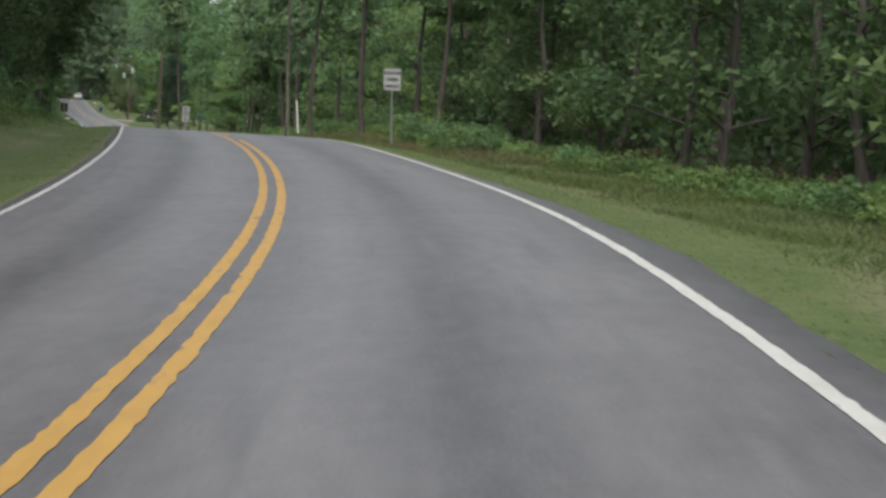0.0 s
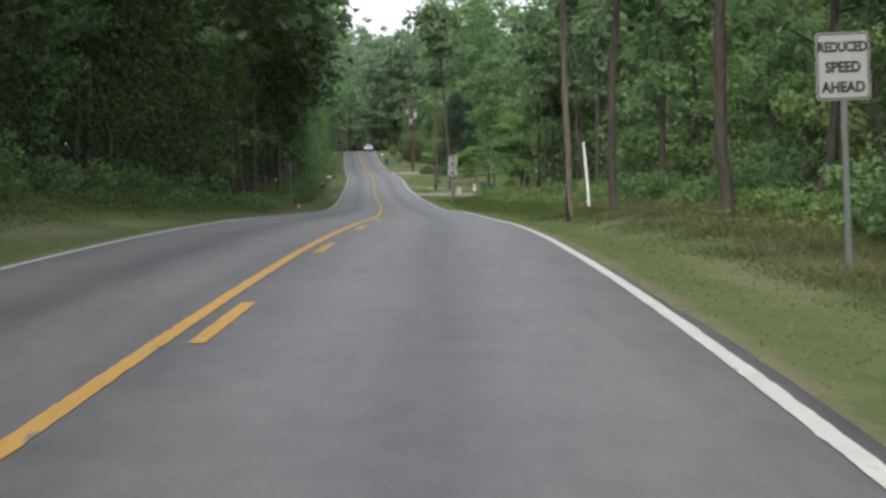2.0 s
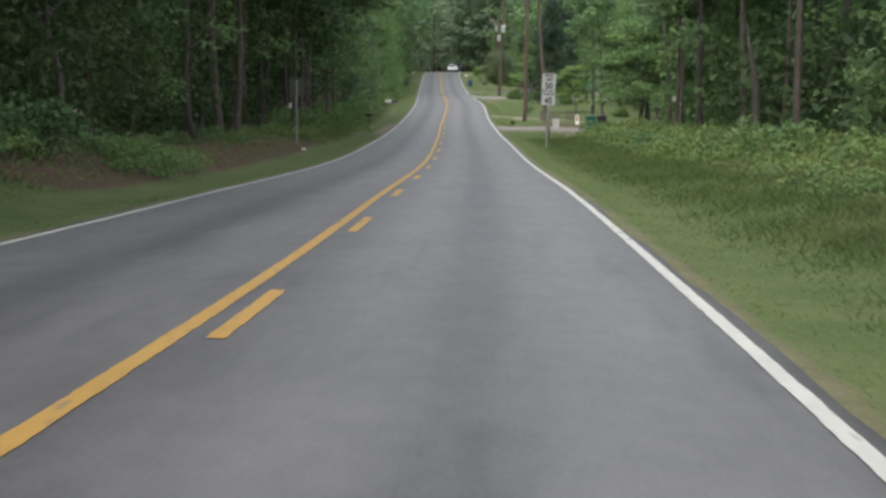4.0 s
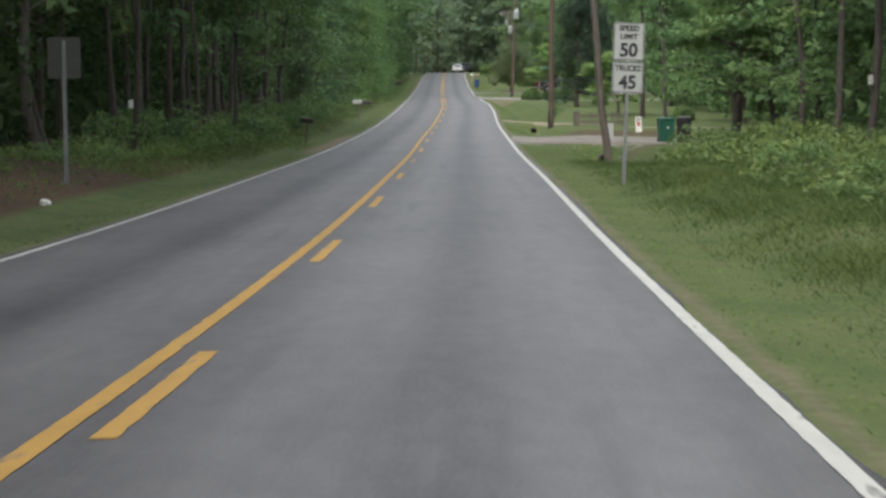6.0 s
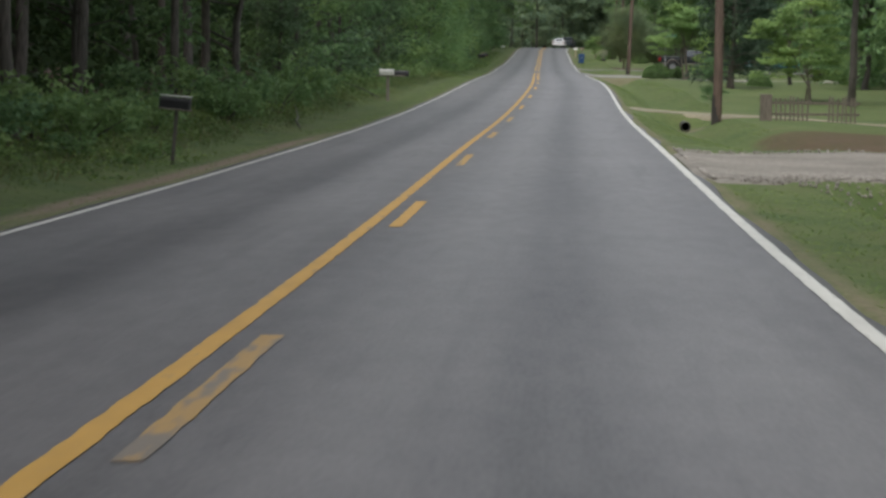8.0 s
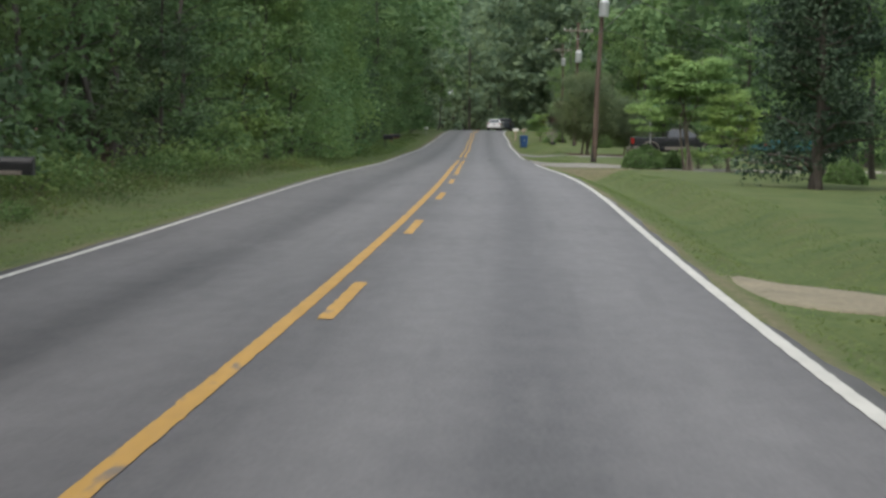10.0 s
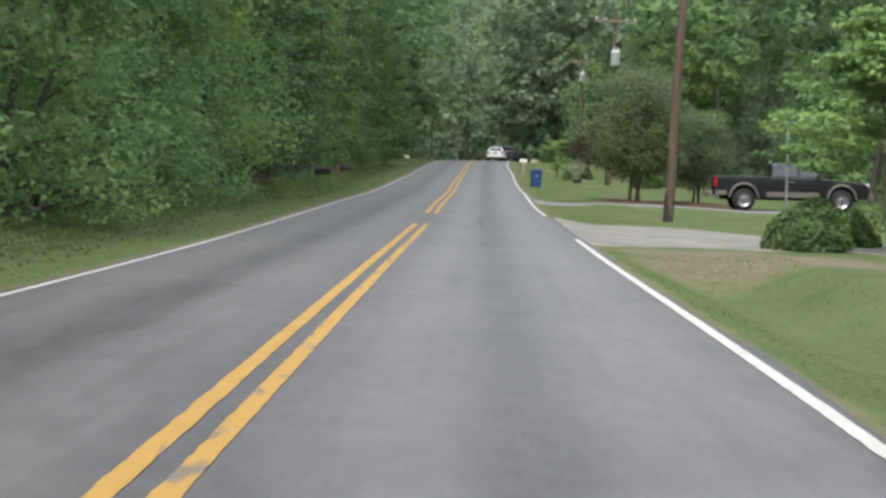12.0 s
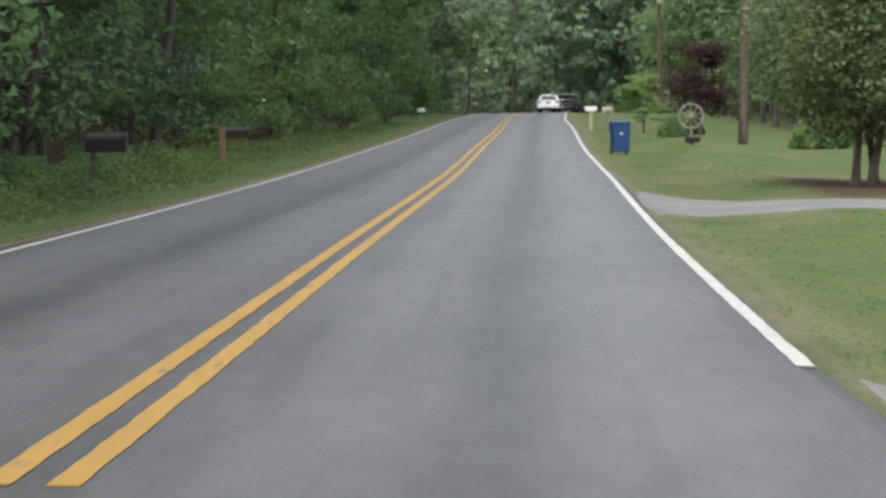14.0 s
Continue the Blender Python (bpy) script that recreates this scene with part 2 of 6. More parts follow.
ASPHALT = asphalt_material()
YELLOW = paint_material("yellow_line_paint", (0.4, 0.226, 0.039), 0.78)
SCUFFED = paint_material("scuffed_yellow_paint", (0.4, 0.226, 0.039), 0.73)
FADED = paint_material("faded_yellow_paint", (0.3, 0.185, 0.06), 0.66)
THIN_YELLOW = paint_material("thinning_yellow_paint", (0.36, 0.215, 0.05), 0.72)
WHITE_LINE = paint_material("white_line_paint", (0.46, 0.455, 0.425), 0.82)
GROUND = ground_material()
GRAVEL = gravel_material("grey_gravel", (0.1, 0.088, 0.073), (0.235, 0.215, 0.19))
STONE = gravel_material("pale_crushed_stone", (0.12, 0.11, 0.098), (0.33, 0.31, 0.285))
TRACK = gravel_material("dirt_track", (0.12, 0.105, 0.072), (0.25, 0.22, 0.155))
CONCRETE = gravel_material("pale_concrete_drive", (0.105, 0.098, 0.09), (0.255, 0.242, 0.224), (0.3, 0.24, 0.165))
GREY_DRIVE = gravel_material("grey_tarred_drive", (0.11, 0.108, 0.106), (0.2, 0.195, 0.19))
LEAF_MID = leaf_material("broadleaf_foliage", (0.1, 0.172, 0.074), (0.202, 0.31, 0.138), 0.44)
# broadleaf colour scaled down: the woods' shade is put into these leaves
LEAF_SHADED = leaf_material("shade_darkened_foliage", (0.039, 0.067, 0.03), (0.09, 0.138, 0.06), 0.33)
# pine leaves paled and cooled: distance haze is put into the colour
LEAF_HAZED = leaf_material("hazed_pine_foliage", (0.146, 0.21, 0.135), (0.238, 0.318, 0.198), 0.46)
LEAF_LIGHT = leaf_material("bright_dogwood_foliage", (0.165, 0.265, 0.09), (0.3, 0.42, 0.15), 0.45)
LEAF_DARK = leaf_material("cedar_foliage", (0.044, 0.074, 0.046), (0.07, 0.106, 0.066), 0.2)
# LEAF_MID at two thirds: half shade of the right-hand woods, as colour
LEAF_HALF_SHADED = leaf_material("half_shaded_foliage", (0.066, 0.114, 0.05), (0.138, 0.21, 0.095), 0.4)
LEAF_SPRING = leaf_material("young_sweetgum_foliage", (0.145, 0.25, 0.1), (0.27, 0.4, 0.17), 0.48)
LEAF_PINE = leaf_material("pine_foliage", (0.078, 0.128, 0.066), (0.145, 0.21, 0.112), 0.34)
LEAF_OLIVE = leaf_material("myrtle_foliage", (0.115, 0.155, 0.088), (0.192, 0.246, 0.134), 0.45)
LEAF_GUM = leaf_material("sweetgum_foliage", (0.102, 0.182, 0.075), (0.192, 0.295, 0.126), 0.43)
LEAF_PURPLE = leaf_material("plum_foliage", (0.045, 0.025, 0.026), (0.08, 0.042, 0.042), 0.3)
LEAF_BRUSH = leaf_material("brush_foliage", (0.125, 0.205, 0.075), (0.235, 0.335, 0.135), 0.42)
LEAF_WEED = leaf_material("weed_foliage", (0.075, 0.13, 0.046), (0.2, 0.27, 0.105), 0.4)
GRASS = leaf_material("grass_blades", (0.124, 0.18, 0.06), (0.192, 0.248, 0.092), 0.5)
GRASS_TALL = leaf_material("uncut_grass", (0.068, 0.108, 0.036), (0.132, 0.172, 0.064), 0.48)
GRASS_DRY = leaf_material("seeding_grass", (0.13, 0.12, 0.062), (0.25, 0.22, 0.12), 0.4)
BARK = bark_material("grey_brown_bark", (0.034, 0.029, 0.025), (0.108, 0.096, 0.085))
BARK_PINE = bark_material("pine_bark", (0.035, 0.029, 0.025), (0.118, 0.1, 0.087))
POLE_WOOD = bark_material("creosoted_pole_wood", (0.06, 0.04, 0.032), (0.128, 0.09, 0.07))
TAR = simple("tarred_pole_foot", (0.03, 0.026, 0.024), 0.8)
POST_WOOD = bark_material("weathered_timber", (0.1, 0.085, 0.07), (0.24, 0.21, 0.18))
FENCE_WOOD = bark_material("dark_weathered_fence", (0.065, 0.055, 0.045), (0.16, 0.137, 0.113))
BARK_DULL = bark_material("smooth_grey_bark", (0.07, 0.058, 0.048), (0.15, 0.128, 0.108))
BARK_PALE = bark_material("smooth_tan_bark", (0.1, 0.08, 0.064), (0.21, 0.178, 0.148))
RED_WOOD = bark_material("reddish_timber", (0.14, 0.07, 0.045), (0.26, 0.15, 0.1))
SCRAPE = gravel_material("scraped_asphalt", (0.118, 0.114, 0.116), (0.148, 0.144, 0.146))
SMEAR = gravel_material("tar_smear", (0.088, 0.085, 0.088), (0.112, 0.109, 0.112))
SIGN_WHITE = simple("sign_sheeting", (0.41, 0.418, 0.41), 0.5, 0, 0.07, 5)
SIGN_BLACK = simple("sign_black", (0.02, 0.02, 0.022), 0.5)
STEEL = simple("galvanised_steel", (0.3, 0.31, 0.31), 0.5, 0.7, 0.15, 14)
# bare aluminium made darker, the forest shade on it put into its colour
SIGN_BACK = simple("shaded_sign_aluminium", (0.075, 0.075, 0.066), 0.7, 0.1, 0.15, 8)
WHITE_PLASTIC = simple("white_plastic", (0.7, 0.7, 0.67), 0.5, 0, 0.06)
RED_PAINT = simple("red_print", (0.42, 0.03, 0.03), 0.5)
BLACK_METAL = simple("black_mailbox_metal", (0.014, 0.014, 0.016), 0.5, 0.1, 0.2)
PALE_METAL = simple("pale_mailbox_metal", (0.5, 0.5, 0.47), 0.5, 0.1, 0.12)
TAN_METAL = simple("tan_mailbox_metal", (0.38, 0.3, 0.24), 0.5, 0.1, 0.12)
BIN_GREEN = simple("green_bin_plastic", (0.012, 0.09, 0.055), 0.5, 0, 0.12)
BIN_BLACK = simple("black_bin_plastic", (0.012, 0.013, 0.014), 0.5, 0, 0.15)
BIN_BLUE = simple("blue_bin_plastic", (0.014, 0.055, 0.16), 0.5, 0, 0.12)
PIPE = simple("corrugated_pipe", (0.06, 0.057, 0.05), 0.7, 0.3, 0.25)
CAR_WHITE = simple("white_car_paint", (0.62, 0.63, 0.64), 0.25, 0, 0.03)
CAR_BLACK = simple("black_car_paint", (0.012, 0.013, 0.015), 0.22, 0, 0.1)
CAR_DARK = simple("dark_blue_car_paint", (0.02, 0.028, 0.036), 0.3, 0, 0.1)
CAR_TEAL = simple("teal_car_paint", (0.04, 0.14, 0.17), 0.3, 0, 0.1)
TWO_TONE = simple("pewter_car_paint", (0.15, 0.135, 0.117), 0.35, 0.2, 0.05)
TYRE = simple("tyre_rubber", (0.014, 0.014, 0.014), 0.85, 0, 0.2)
CHROME = simple("polished_alloy", (0.34, 0.34, 0.35), 0.35, 1.0, 0.1)
LAMP_RED = simple("red_lamp_lens", (0.2, 0.012, 0.01), 0.2)
LAMP_CLEAR = simple("clear_lamp_lens", (0.55, 0.56, 0.57), 0.15)
GREY_CAN = simple("transformer_grey", (0.5, 0.52, 0.53), 0.45, 0.1, 0.06)
CERAMIC = simple("insulator_ceramic", (0.55, 0.55, 0.53), 0.3)
WIRE = simple("weathered_cable", (0.1, 0.1, 0.1), 0.6)
BROWN_DECO = simple("faded_wagon_paint", (0.215, 0.195, 0.165), 0.8, 0, 0.15)
GLASS = glass_material()

# ---------- the road's line, rise and bank, every 20 m along it ----------
Y0, STEP = -60.0, 20.0
PLAN = [-4.82, -2.12, -0.49, 0.27, 0.19, -1.15, -3.48, -6.12, -8.79, -11.71, -14.84, -18.01, -21.27, -24.62, -28.02, -31.44, -34.78, -38.08, -41.43, -45.02, -48.69, -52.28, -55.97, -59.5, -63.14, -66.68, -70.23, -73.86, -77.16, -80.4, -82.9, -84.2, -84.1, -82.4, -79.3, -74.8, -69.2]
RISE = [-0.91, -0.9, -0.89, -0.93, -0.68, -0.34, -0.08, -0.06, -0.3, -0.67, -1.01, -1.4, -1.67, -1.77, -1.85, -1.79, -1.7, -1.43, -1.05, -0.8, -0.64, -0.4, -0.14, 0.21, 0.65, 1.16, 1.72, 2.23, 2.74, 3.15, 3.34, 3.37, 3.29, 3.14, 2.9, 2.6, 2.3]
BANK = [-0.021, -0.03, -0.039, -0.042, -0.051, -0.007, 0, 0.013, 0.029, 0.025, 0.011, 0.011, 0.012, 0.006, 0.002, -0.014, 0.002, 0.018, 0.018, 0.014, 0.016, 0.034, 0.035, 0.037, 0.037, 0.031, 0.025, 0.016, 0.011, 0.005, 0.001, 0, 0, 0, 0, 0, 0]


def spline(vals, at):
    """Natural cubic spline through evenly spaced values."""
    v, n, h = np.array(vals), len(vals), STEP
    a, r = np.eye(n), np.zeros(n)
    for i in range(1, n - 1):
        a[i, i - 1:i + 2] = (1, 4, 1)
        r[i] = (v[i - 1] - 2 * v[i] + v[i + 1]) * 6 / h ** 2
    m = np.linalg.solve(a, r)
    i = np.clip(((at - Y0) // h).astype(int), 0, n - 2)
    w = (at - Y0) / h - i
    u = 1 - w
    return u * v[i] + w * v[i + 1] + ((u ** 3 - u) * m[i] + (w ** 3 - w) * m[i + 1]) * h * h / 6


TY = np.arange(-60, 660.5, 0.5)
TX, TZ, TB = spline(PLAN, TY), spline(RISE, TY), spline(BANK, TY)
TS = np.gradient(TX, TY)


def sm(a, b, x):
    t = np.clip((np.asarray(x, float) - a) / (b - a), 0, 1)
    return t * t * (3 - 2 * t)


def window(a, b, x, soft=2.0):
    return sm(a - soft, a + soft, x) * (1 - sm(b - soft, b + soft, x))


def rel_ground(y, d):
    """Height of the ground over the road's middle, by station y and offset d (right is positive)."""
    y, d = np.asarray(y, float), np.asarray(d, float)
    right = -0.07 * sm(3.2, 4.2, d)
    woods = window(84, 224, y, 9)
    right = right + woods * 0.34 * sm(4.2, 6.2, d) - (1 - sm(70, 88, y)) * 0.16 * sm(3.8, 6.0, d)
    mid = 6.25 - 1.15 * sm(232, 268, y)
    cover = window(231.5, 241.5, y, 0.6) + window(271.4, 276.5, y, 0.6) + window(340.7, 366, y, 0.8)
    ditch = window(205, 348, y, 8) * np.clip(1 - cover, 0, 1)
    right = right - (ditch * 0.5 + 0.5 * sm(210, 218, y) * (1 - sm(230.9, 232.0, y))) * np.exp(-((d - mid) / 0.95) ** 2)
    right = right - (0.03 * np.clip(d - 6.2, 0, 7)) * sm(222, 236, y)
    left = -0.05 * sm(3.0, 3.8, -d) + (0.12 + 0.38 * (1 - sm(195, 225, y))) * sm(4.2, 9.0, -d) - 0.12 * np.exp(-((d + 4.6) / 0.7) ** 2)
    right = right + (0.13 * window(372, 404, y, 14) + 0.22 * window(410, 442, y, 9)) * sm(4.0, 6.5, d)
    bumps = 0.05 * np.sin(y * 0.31 + d * 0.9) * np.sin(d * 0.55 + 1.7) * sm(4.0, 7.0, np.abs(d))
    return np.where(d > 0, right, left) + bumps


def at(y, d, up=0.0, on_road=False):
    """World place at station y and offset d, up metres over the ground (or over the road's own plane)."""
    y, d = np.asarray(y, float), np.asarray(d, float)
    dc = np.clip(d, -60, 60)
    x, z, s, b = (np.interp(y, TY, a) for a in (TX, TZ, TS, TB))
    q = np.sqrt(1 + s * s)
    zz = z - b * np.clip(d, -5, 5) + up
    if not on_road:
        zz = zz + rel_ground(y, d)
    return np.stack(np.broadcast_arrays(x + dc / q + (d - dc), y - dc * s / q, zz), -1)


def heading(y):
    """Turn of the road's own direction about z, in degrees."""
    return math.degrees(math.atan2(-float(np.interp(y, TY, TS)), 1))


def stand(y, d, turn=0.0, up=0.0, scale=1.0, lean=(0, 0)):
    p = at(y, d, up)
    m = pose(float(p[0]), float(p[1]), float(p[2]), lean[0], lean[1], heading(y) + turn)
    return m @ Matrix.Scale(scale, 4)


def mesh_from(name, verts, faces, mat, uv=None):
    """A mesh from arrays: verts (n, 3), faces (m, k)."""
    verts, faces = np.asarray(verts, np.float32), np.asarray(faces, np.int32)
    me = bpy.data.meshes.new(name)
    k = faces.shape[1]
    me.vertices.add(len(verts))
    me.vertices.foreach_set("co", verts.ravel())
    me.loops.add(faces.size)
    me.loops.foreach_set("vertex_index", faces.ravel())
    me.polygons.add(len(faces))
    me.polygons.foreach_set("loop_start", np.arange(0, faces.size, k, dtype=np.int32))
    me.polygons.foreach_set("loop_total", np.full(len(faces), k, np.int32))
    if uv is not None:
        layer = me.uv_layers.new(name="plan")
        layer.data.foreach_set("uv", np.asarray(uv, np.float32)[faces.ravel()].ravel())
    me.update(calc_edges=True)
    me.validate()
    me.materials.append(mat)
    return me


def grid_faces(rows, cols):
    i, j = np.meshgrid(np.arange(rows - 1), np.arange(cols - 1), indexing="ij")
    a = (i * cols + j).ravel()
    return np.stack([a, a + 1, a + cols + 1, a + cols], 1)


def smooth(me):
    me.polygons.foreach_set("use_smooth", np.ones(len(me.polygons), bool))
    return me


# ground: one sheet to the horizon
def build_ground():
    ys = np.concatenate([[-1800, -700, -250, -120], np.arange(-58, 4, 2.0), np.arange(4, 450, 1.0), np.arange(450, 655, 2.0), np.arange(229.2, 232.9, 0.4), np.arange(269.2, 272.9, 0.4), np.arange(339.2, 342.9, 0.4), [720, 900, 1500, 2600]])
    ds = np.concatenate([[-2200, -600, -200, -90, -60, -40, -28, -20, -16, -13], np.arange(-11, -3.4, 0.5), [-3.2, -2.6, 2.6, 3.0], np.arange(3.4, 11.1, 0.25),
                         [12, 14, 17, 20, 25, 30, 40, 60, 90, 200, 600, 2200]])
    ys = np.unique(np.round(ys, 2))
    yy, dd = np.meshgrid(ys, ds, indexing="ij")
    pts = at(np.clip(yy, -60, 660), dd)
    pts[..., 1] += yy - np.clip(yy, -60, 660)
    under = (np.abs(dd) < 3.1)
    pts[..., 2] -= np.where(under, 0.08, 0.0)
    me = smooth(mesh_from("ground", pts.reshape(-1, 3), grid_faces(len(ys), len(ds)), GROUND))
    straw = np.where(dd < 0, sm(6.6, 8.2, -dd), sm(8.2, 10.0, dd) * (1 - sm(205, 222, yy)) + sm(24, 34, dd) * sm(205, 222, yy))
    straw = np.maximum(straw, window(138, 210, yy, 6) * sm(4.6, 5.8, -dd))
    straw = np.maximum(straw, 0.75 * window(391.5, 401, yy, 1.5) * window(6.2, 12, dd, 0.8))
    straw = straw * (1 - 0.55 * sm(34, 60, np.abs(dd)))
    earth = np.where(dd > 0, 0.54 + 0.1 * (1 - sm(30, 60, yy)), 0.5 + 0.2 * sm(340, 365, yy)) * np.where(dd > 0, np.exp(-((dd - 3.46) / 0.24) ** 2), np.exp(-((dd + 3.25) / 0.2) ** 2))
    straw = np.maximum(straw, 0.5 * window(225, 231.5, yy, 1.8) * window(6.3, 11, dd, 0.8))
    straw = np.maximum(straw, 0.6 * window(242.5, 256.5, yy, 1.6) * window(5.8, 12, dd, 0.5))
    earth = np.maximum(earth, 0.34 * window(243, 256, yy, 2) * window(6.2, 11, dd, 0.7))
    earth = np.maximum(earth, 0.5 * window(381, 386, yy, 1.5) * np.exp(-((dd + 3.3) / 0.3) ** 2))
    earth = np.maximum(earth, 0.5 * window(266, 275, yy, 1.5) * np.exp(-((dd + 3.35) / 0.25) ** 2))
    earth = np.maximum(earth, 0.56 * window(339.5, 347.5, yy, 2.0) * window(3.6, 8.5, dd, 0.5))
    earth = np.maximum(earth, 0.45 * window(399, 405, yy, 1.5) * window(3.6, 11, dd, 0.6))
    earth = np.maximum(earth, 0.8 * window(222, 250, yy, 5) * np.exp(-((dd + 3.6) / 0.5) ** 2))
    earth = np.maximum(earth, 0.34 * window(226.5, 231.5, yy, 1.6) * window(6.1, 9.5, dd, 0.7))
    earth = np.maximum(earth, 0.62 * np.exp(-((yy - 269.9) / 1.6) ** 2) * np.exp(-((dd - 5.3) / 0.8) ** 2))
    blot = 0.5 + 0.25 * np.sin(yy * 0.43 + 1.7 * np.sin(dd * 1.3 + yy * 0.11)) + 0.25 * np.sin(dd * 2.3 - yy * 0.29 + 2.0 * np.sin(yy * 0.17))
    hay = (1 - sm(96, 124, yy)) * (0.2 + 0.42 * blot) * window(4.0, 8.5, np.abs(dd), 0.9)
    hay = np.maximum(hay, sm(345, 372, yy) * (0.12 + 0.34 * blot) * window(3.4, 9.0, dd, 1.2))
    hay = np.maximum(hay, sm(335, 365, yy) * 0.5 * np.exp(-((np.abs(dd) - 3.7) / 0.45) ** 2))
    hay = np.maximum(hay, 0.2 * sm(222, 236, yy) * sm(5.8, 7.5, dd) * (1 - sm(20, 24, dd)))
    hay = np.maximum(hay, 0.3 * np.exp(-((np.abs(dd) - 4.1) / 0.4) ** 2))
    straw = np.maximum(straw, 0.62 * (1 - sm(118, 132, yy)) * sm(5.4, 6.6, -dd) * (1 - sm(14, 30, -dd)))
    col = me.attributes.new("cover", "FLOAT_VECTOR", "POINT")
    col.data.foreach_set("vector", np.stack([straw, earth, hay], -1).astype(np.float32).ravel())
    return tagged(new("ground", me), "grassy verges, lawns and pine straw under the trees", "ground", kind="structure")


build_ground()


def build_road():
    ys = np.arange(-60, 655.1, 1.0)
    rng = np.random.default_rng(3)
    wob = np.convolve(rng.normal(0, 0.09, len(ys) + 8), np.ones(5) / 5, "same")[4:-4]
    extra = 0.3 * (1 - sm(20, 58, ys))
    cols = [-3.13, -2.9, -2.0, -1.0, 0, 1.0, 2.0, 3.15, 3.33]
    yy, dd = np.meshgrid(ys, cols, indexing="ij")
    dd = dd.copy()
    dd[:, 0] += wob * 0.7
    dd[:, -1] += wob + extra
    up = np.full_like(dd, 0.0)
    up[:, 0] = up[:, -1] = -0.012
    top = at(yy, dd, up, True)
    low = top[:, [0, -1]].copy()
    low[..., 2] -= 0.14
    pts = np.concatenate([low[:, :1], top, low[:, 1:]], 1)
    uv = np.concatenate([np.stack([dd[:, :1], yy[:, :1]], -1), np.stack([dd, yy], -1), np.stack([dd[:, -1:], yy[:, -1:]], -1)], 1)
    me = mesh_from("road", pts.reshape(-1, 3), grid_faces(len(ys), len(cols) + 2), ASPHALT, uv.reshape(-1, 2))
    return tagged(new("road", me), "worn grey two-lane asphalt road", "road", kind="structure")


build_road()


def stripe(name, d, width, y0, y1, mat, label, seed, ragged=0.0035):
    rng = np.random.default_rng(seed)
    ys = np.linspace(y0, y1, max(2, int((y1 - y0) / 0.16)) + 1)
    worn = ragged * (1 + 0.6 * (1 - sm(30, 70, ys)))
    j1, j2 = rng.normal(0, worn), rng.normal(0, worn)
    dd = np.stack([d - width / 2 + j1, d + width / 2 + j2], 1)
    pts = at(ys[:, None].repeat(2, 1), dd, 0.006, True)
    uv = np.stack([dd, ys[:, None].repeat(2, 1)], -1)
    me = mesh_from(name, pts.reshape(-1, 3), grid_faces(len(ys), 2), mat, uv.reshape(-1, 2))
    return tagged(new(name, me), label, "road marking", kind="structure")


YE, YW = 0.121, 0.115
stripe("centre_line", -YE, YW, -60, 354.4, YELLOW, "solid yellow centre line, ragged and worn", 11)
stripe("centre_line", -YE, YW, 364.2, 650, YELLOW, "solid yellow centre line, ragged and worn", 12)
stripe("centre_line", YE, YW, -60, 57.35, YELLOW, "solid yellow centre line, ragged and worn", 13)
stripe("centre_line", YE, YW, 313.6, 354.4, SCUFFED, "yellow centre line with dark scuffed patches", 14)
stripe("centre_line", YE, YW, 364.2, 650, YELLOW, "solid yellow centre line, ragged and worn", 15)
DASH_ENDS = [68.04, 81.23, 93.4, 105.6, 117.8, 130.09, 141.85, 154, 165.94, 178.07, 190.09, 202.21, 214.32, 226.04, 237.95, 249.83, 261.8, 273.8, 285.9, 297.5, 307.97]
for k, top in enumerate(DASH_ENDS):
    tagged(stripe("centre_dash", YE, YW, top - 3.7 - (0.4 if k == 20 else 0), top, FADED if k == 12 else THIN_YELLOW if k in (14, 15, 16) else YELLOW, "short yellow dash beside the solid centre line", 20 + k), group="dashes of the centre line")
stripe("edge_line", 3.205, 0.105, -60, 348.5, WHITE_LINE, "white edge line beside the verge", 50, 0.003)
stripe("edge_line", 3.205, 0.105, 368.5, 650, WHITE_LINE, "white edge line beside the verge", 51, 0.003)
stripe("edge_line", -2.945, 0.082, -60, 650, WHITE_LINE, "white edge line beside the verge", 52, 0.003)


def scrape(y0, y1, d, width, seed, mat, lift):
    """A thin worn patch with a ragged, tapering outline."""
    rng = np.random.default_rng(seed)
    ys = np.linspace(y0, y1, int((y1 - y0) / 0.12) + 2)
    t = np.linspace(0, 1, len(ys))
    def side():
        rough = np.convolve(rng.uniform(0.35, 1.15, len(ys) + 2), np.ones(3) / 3, "valid")
        return width / 2 * np.clip(np.sin(t * math.pi) ** 0.35 * rough, 0.02, 1)
    mid = d + 0.02 * np.sin(t * 5 + seed)
    dd = np.stack([mid - side(), mid + side()], 1)
    pts = at(ys[:, None].repeat(2, 1), dd, lift, True)
    me = mesh_from("road_scrape", pts.reshape(-1, 3), grid_faces(len(ys), 2), mat)
    return tagged(new("road_scrape", me), "pale scraped patch in the lane" if mat is SCRAPE else "dark smear in the lane", "road marking", "scrapes in the lane", "structure")


scrape(355.6, 363.6, 1.36, 0.34, 30, SMEAR, 0.004)
for k, (y0, y1, d, w) in enumerate(((360.9, 362.9, 1.39, 0.27), (356.6, 359.9, 1.43, 0.27), (353.8, 356.4, 1.48, 0.2), (350.4, 351.4, 1.47, 0.22), (348.4, 349.0, 1.5, 0.1))):
    scrape(y0, y1, d, w, k, SCRAPE, 0.007)


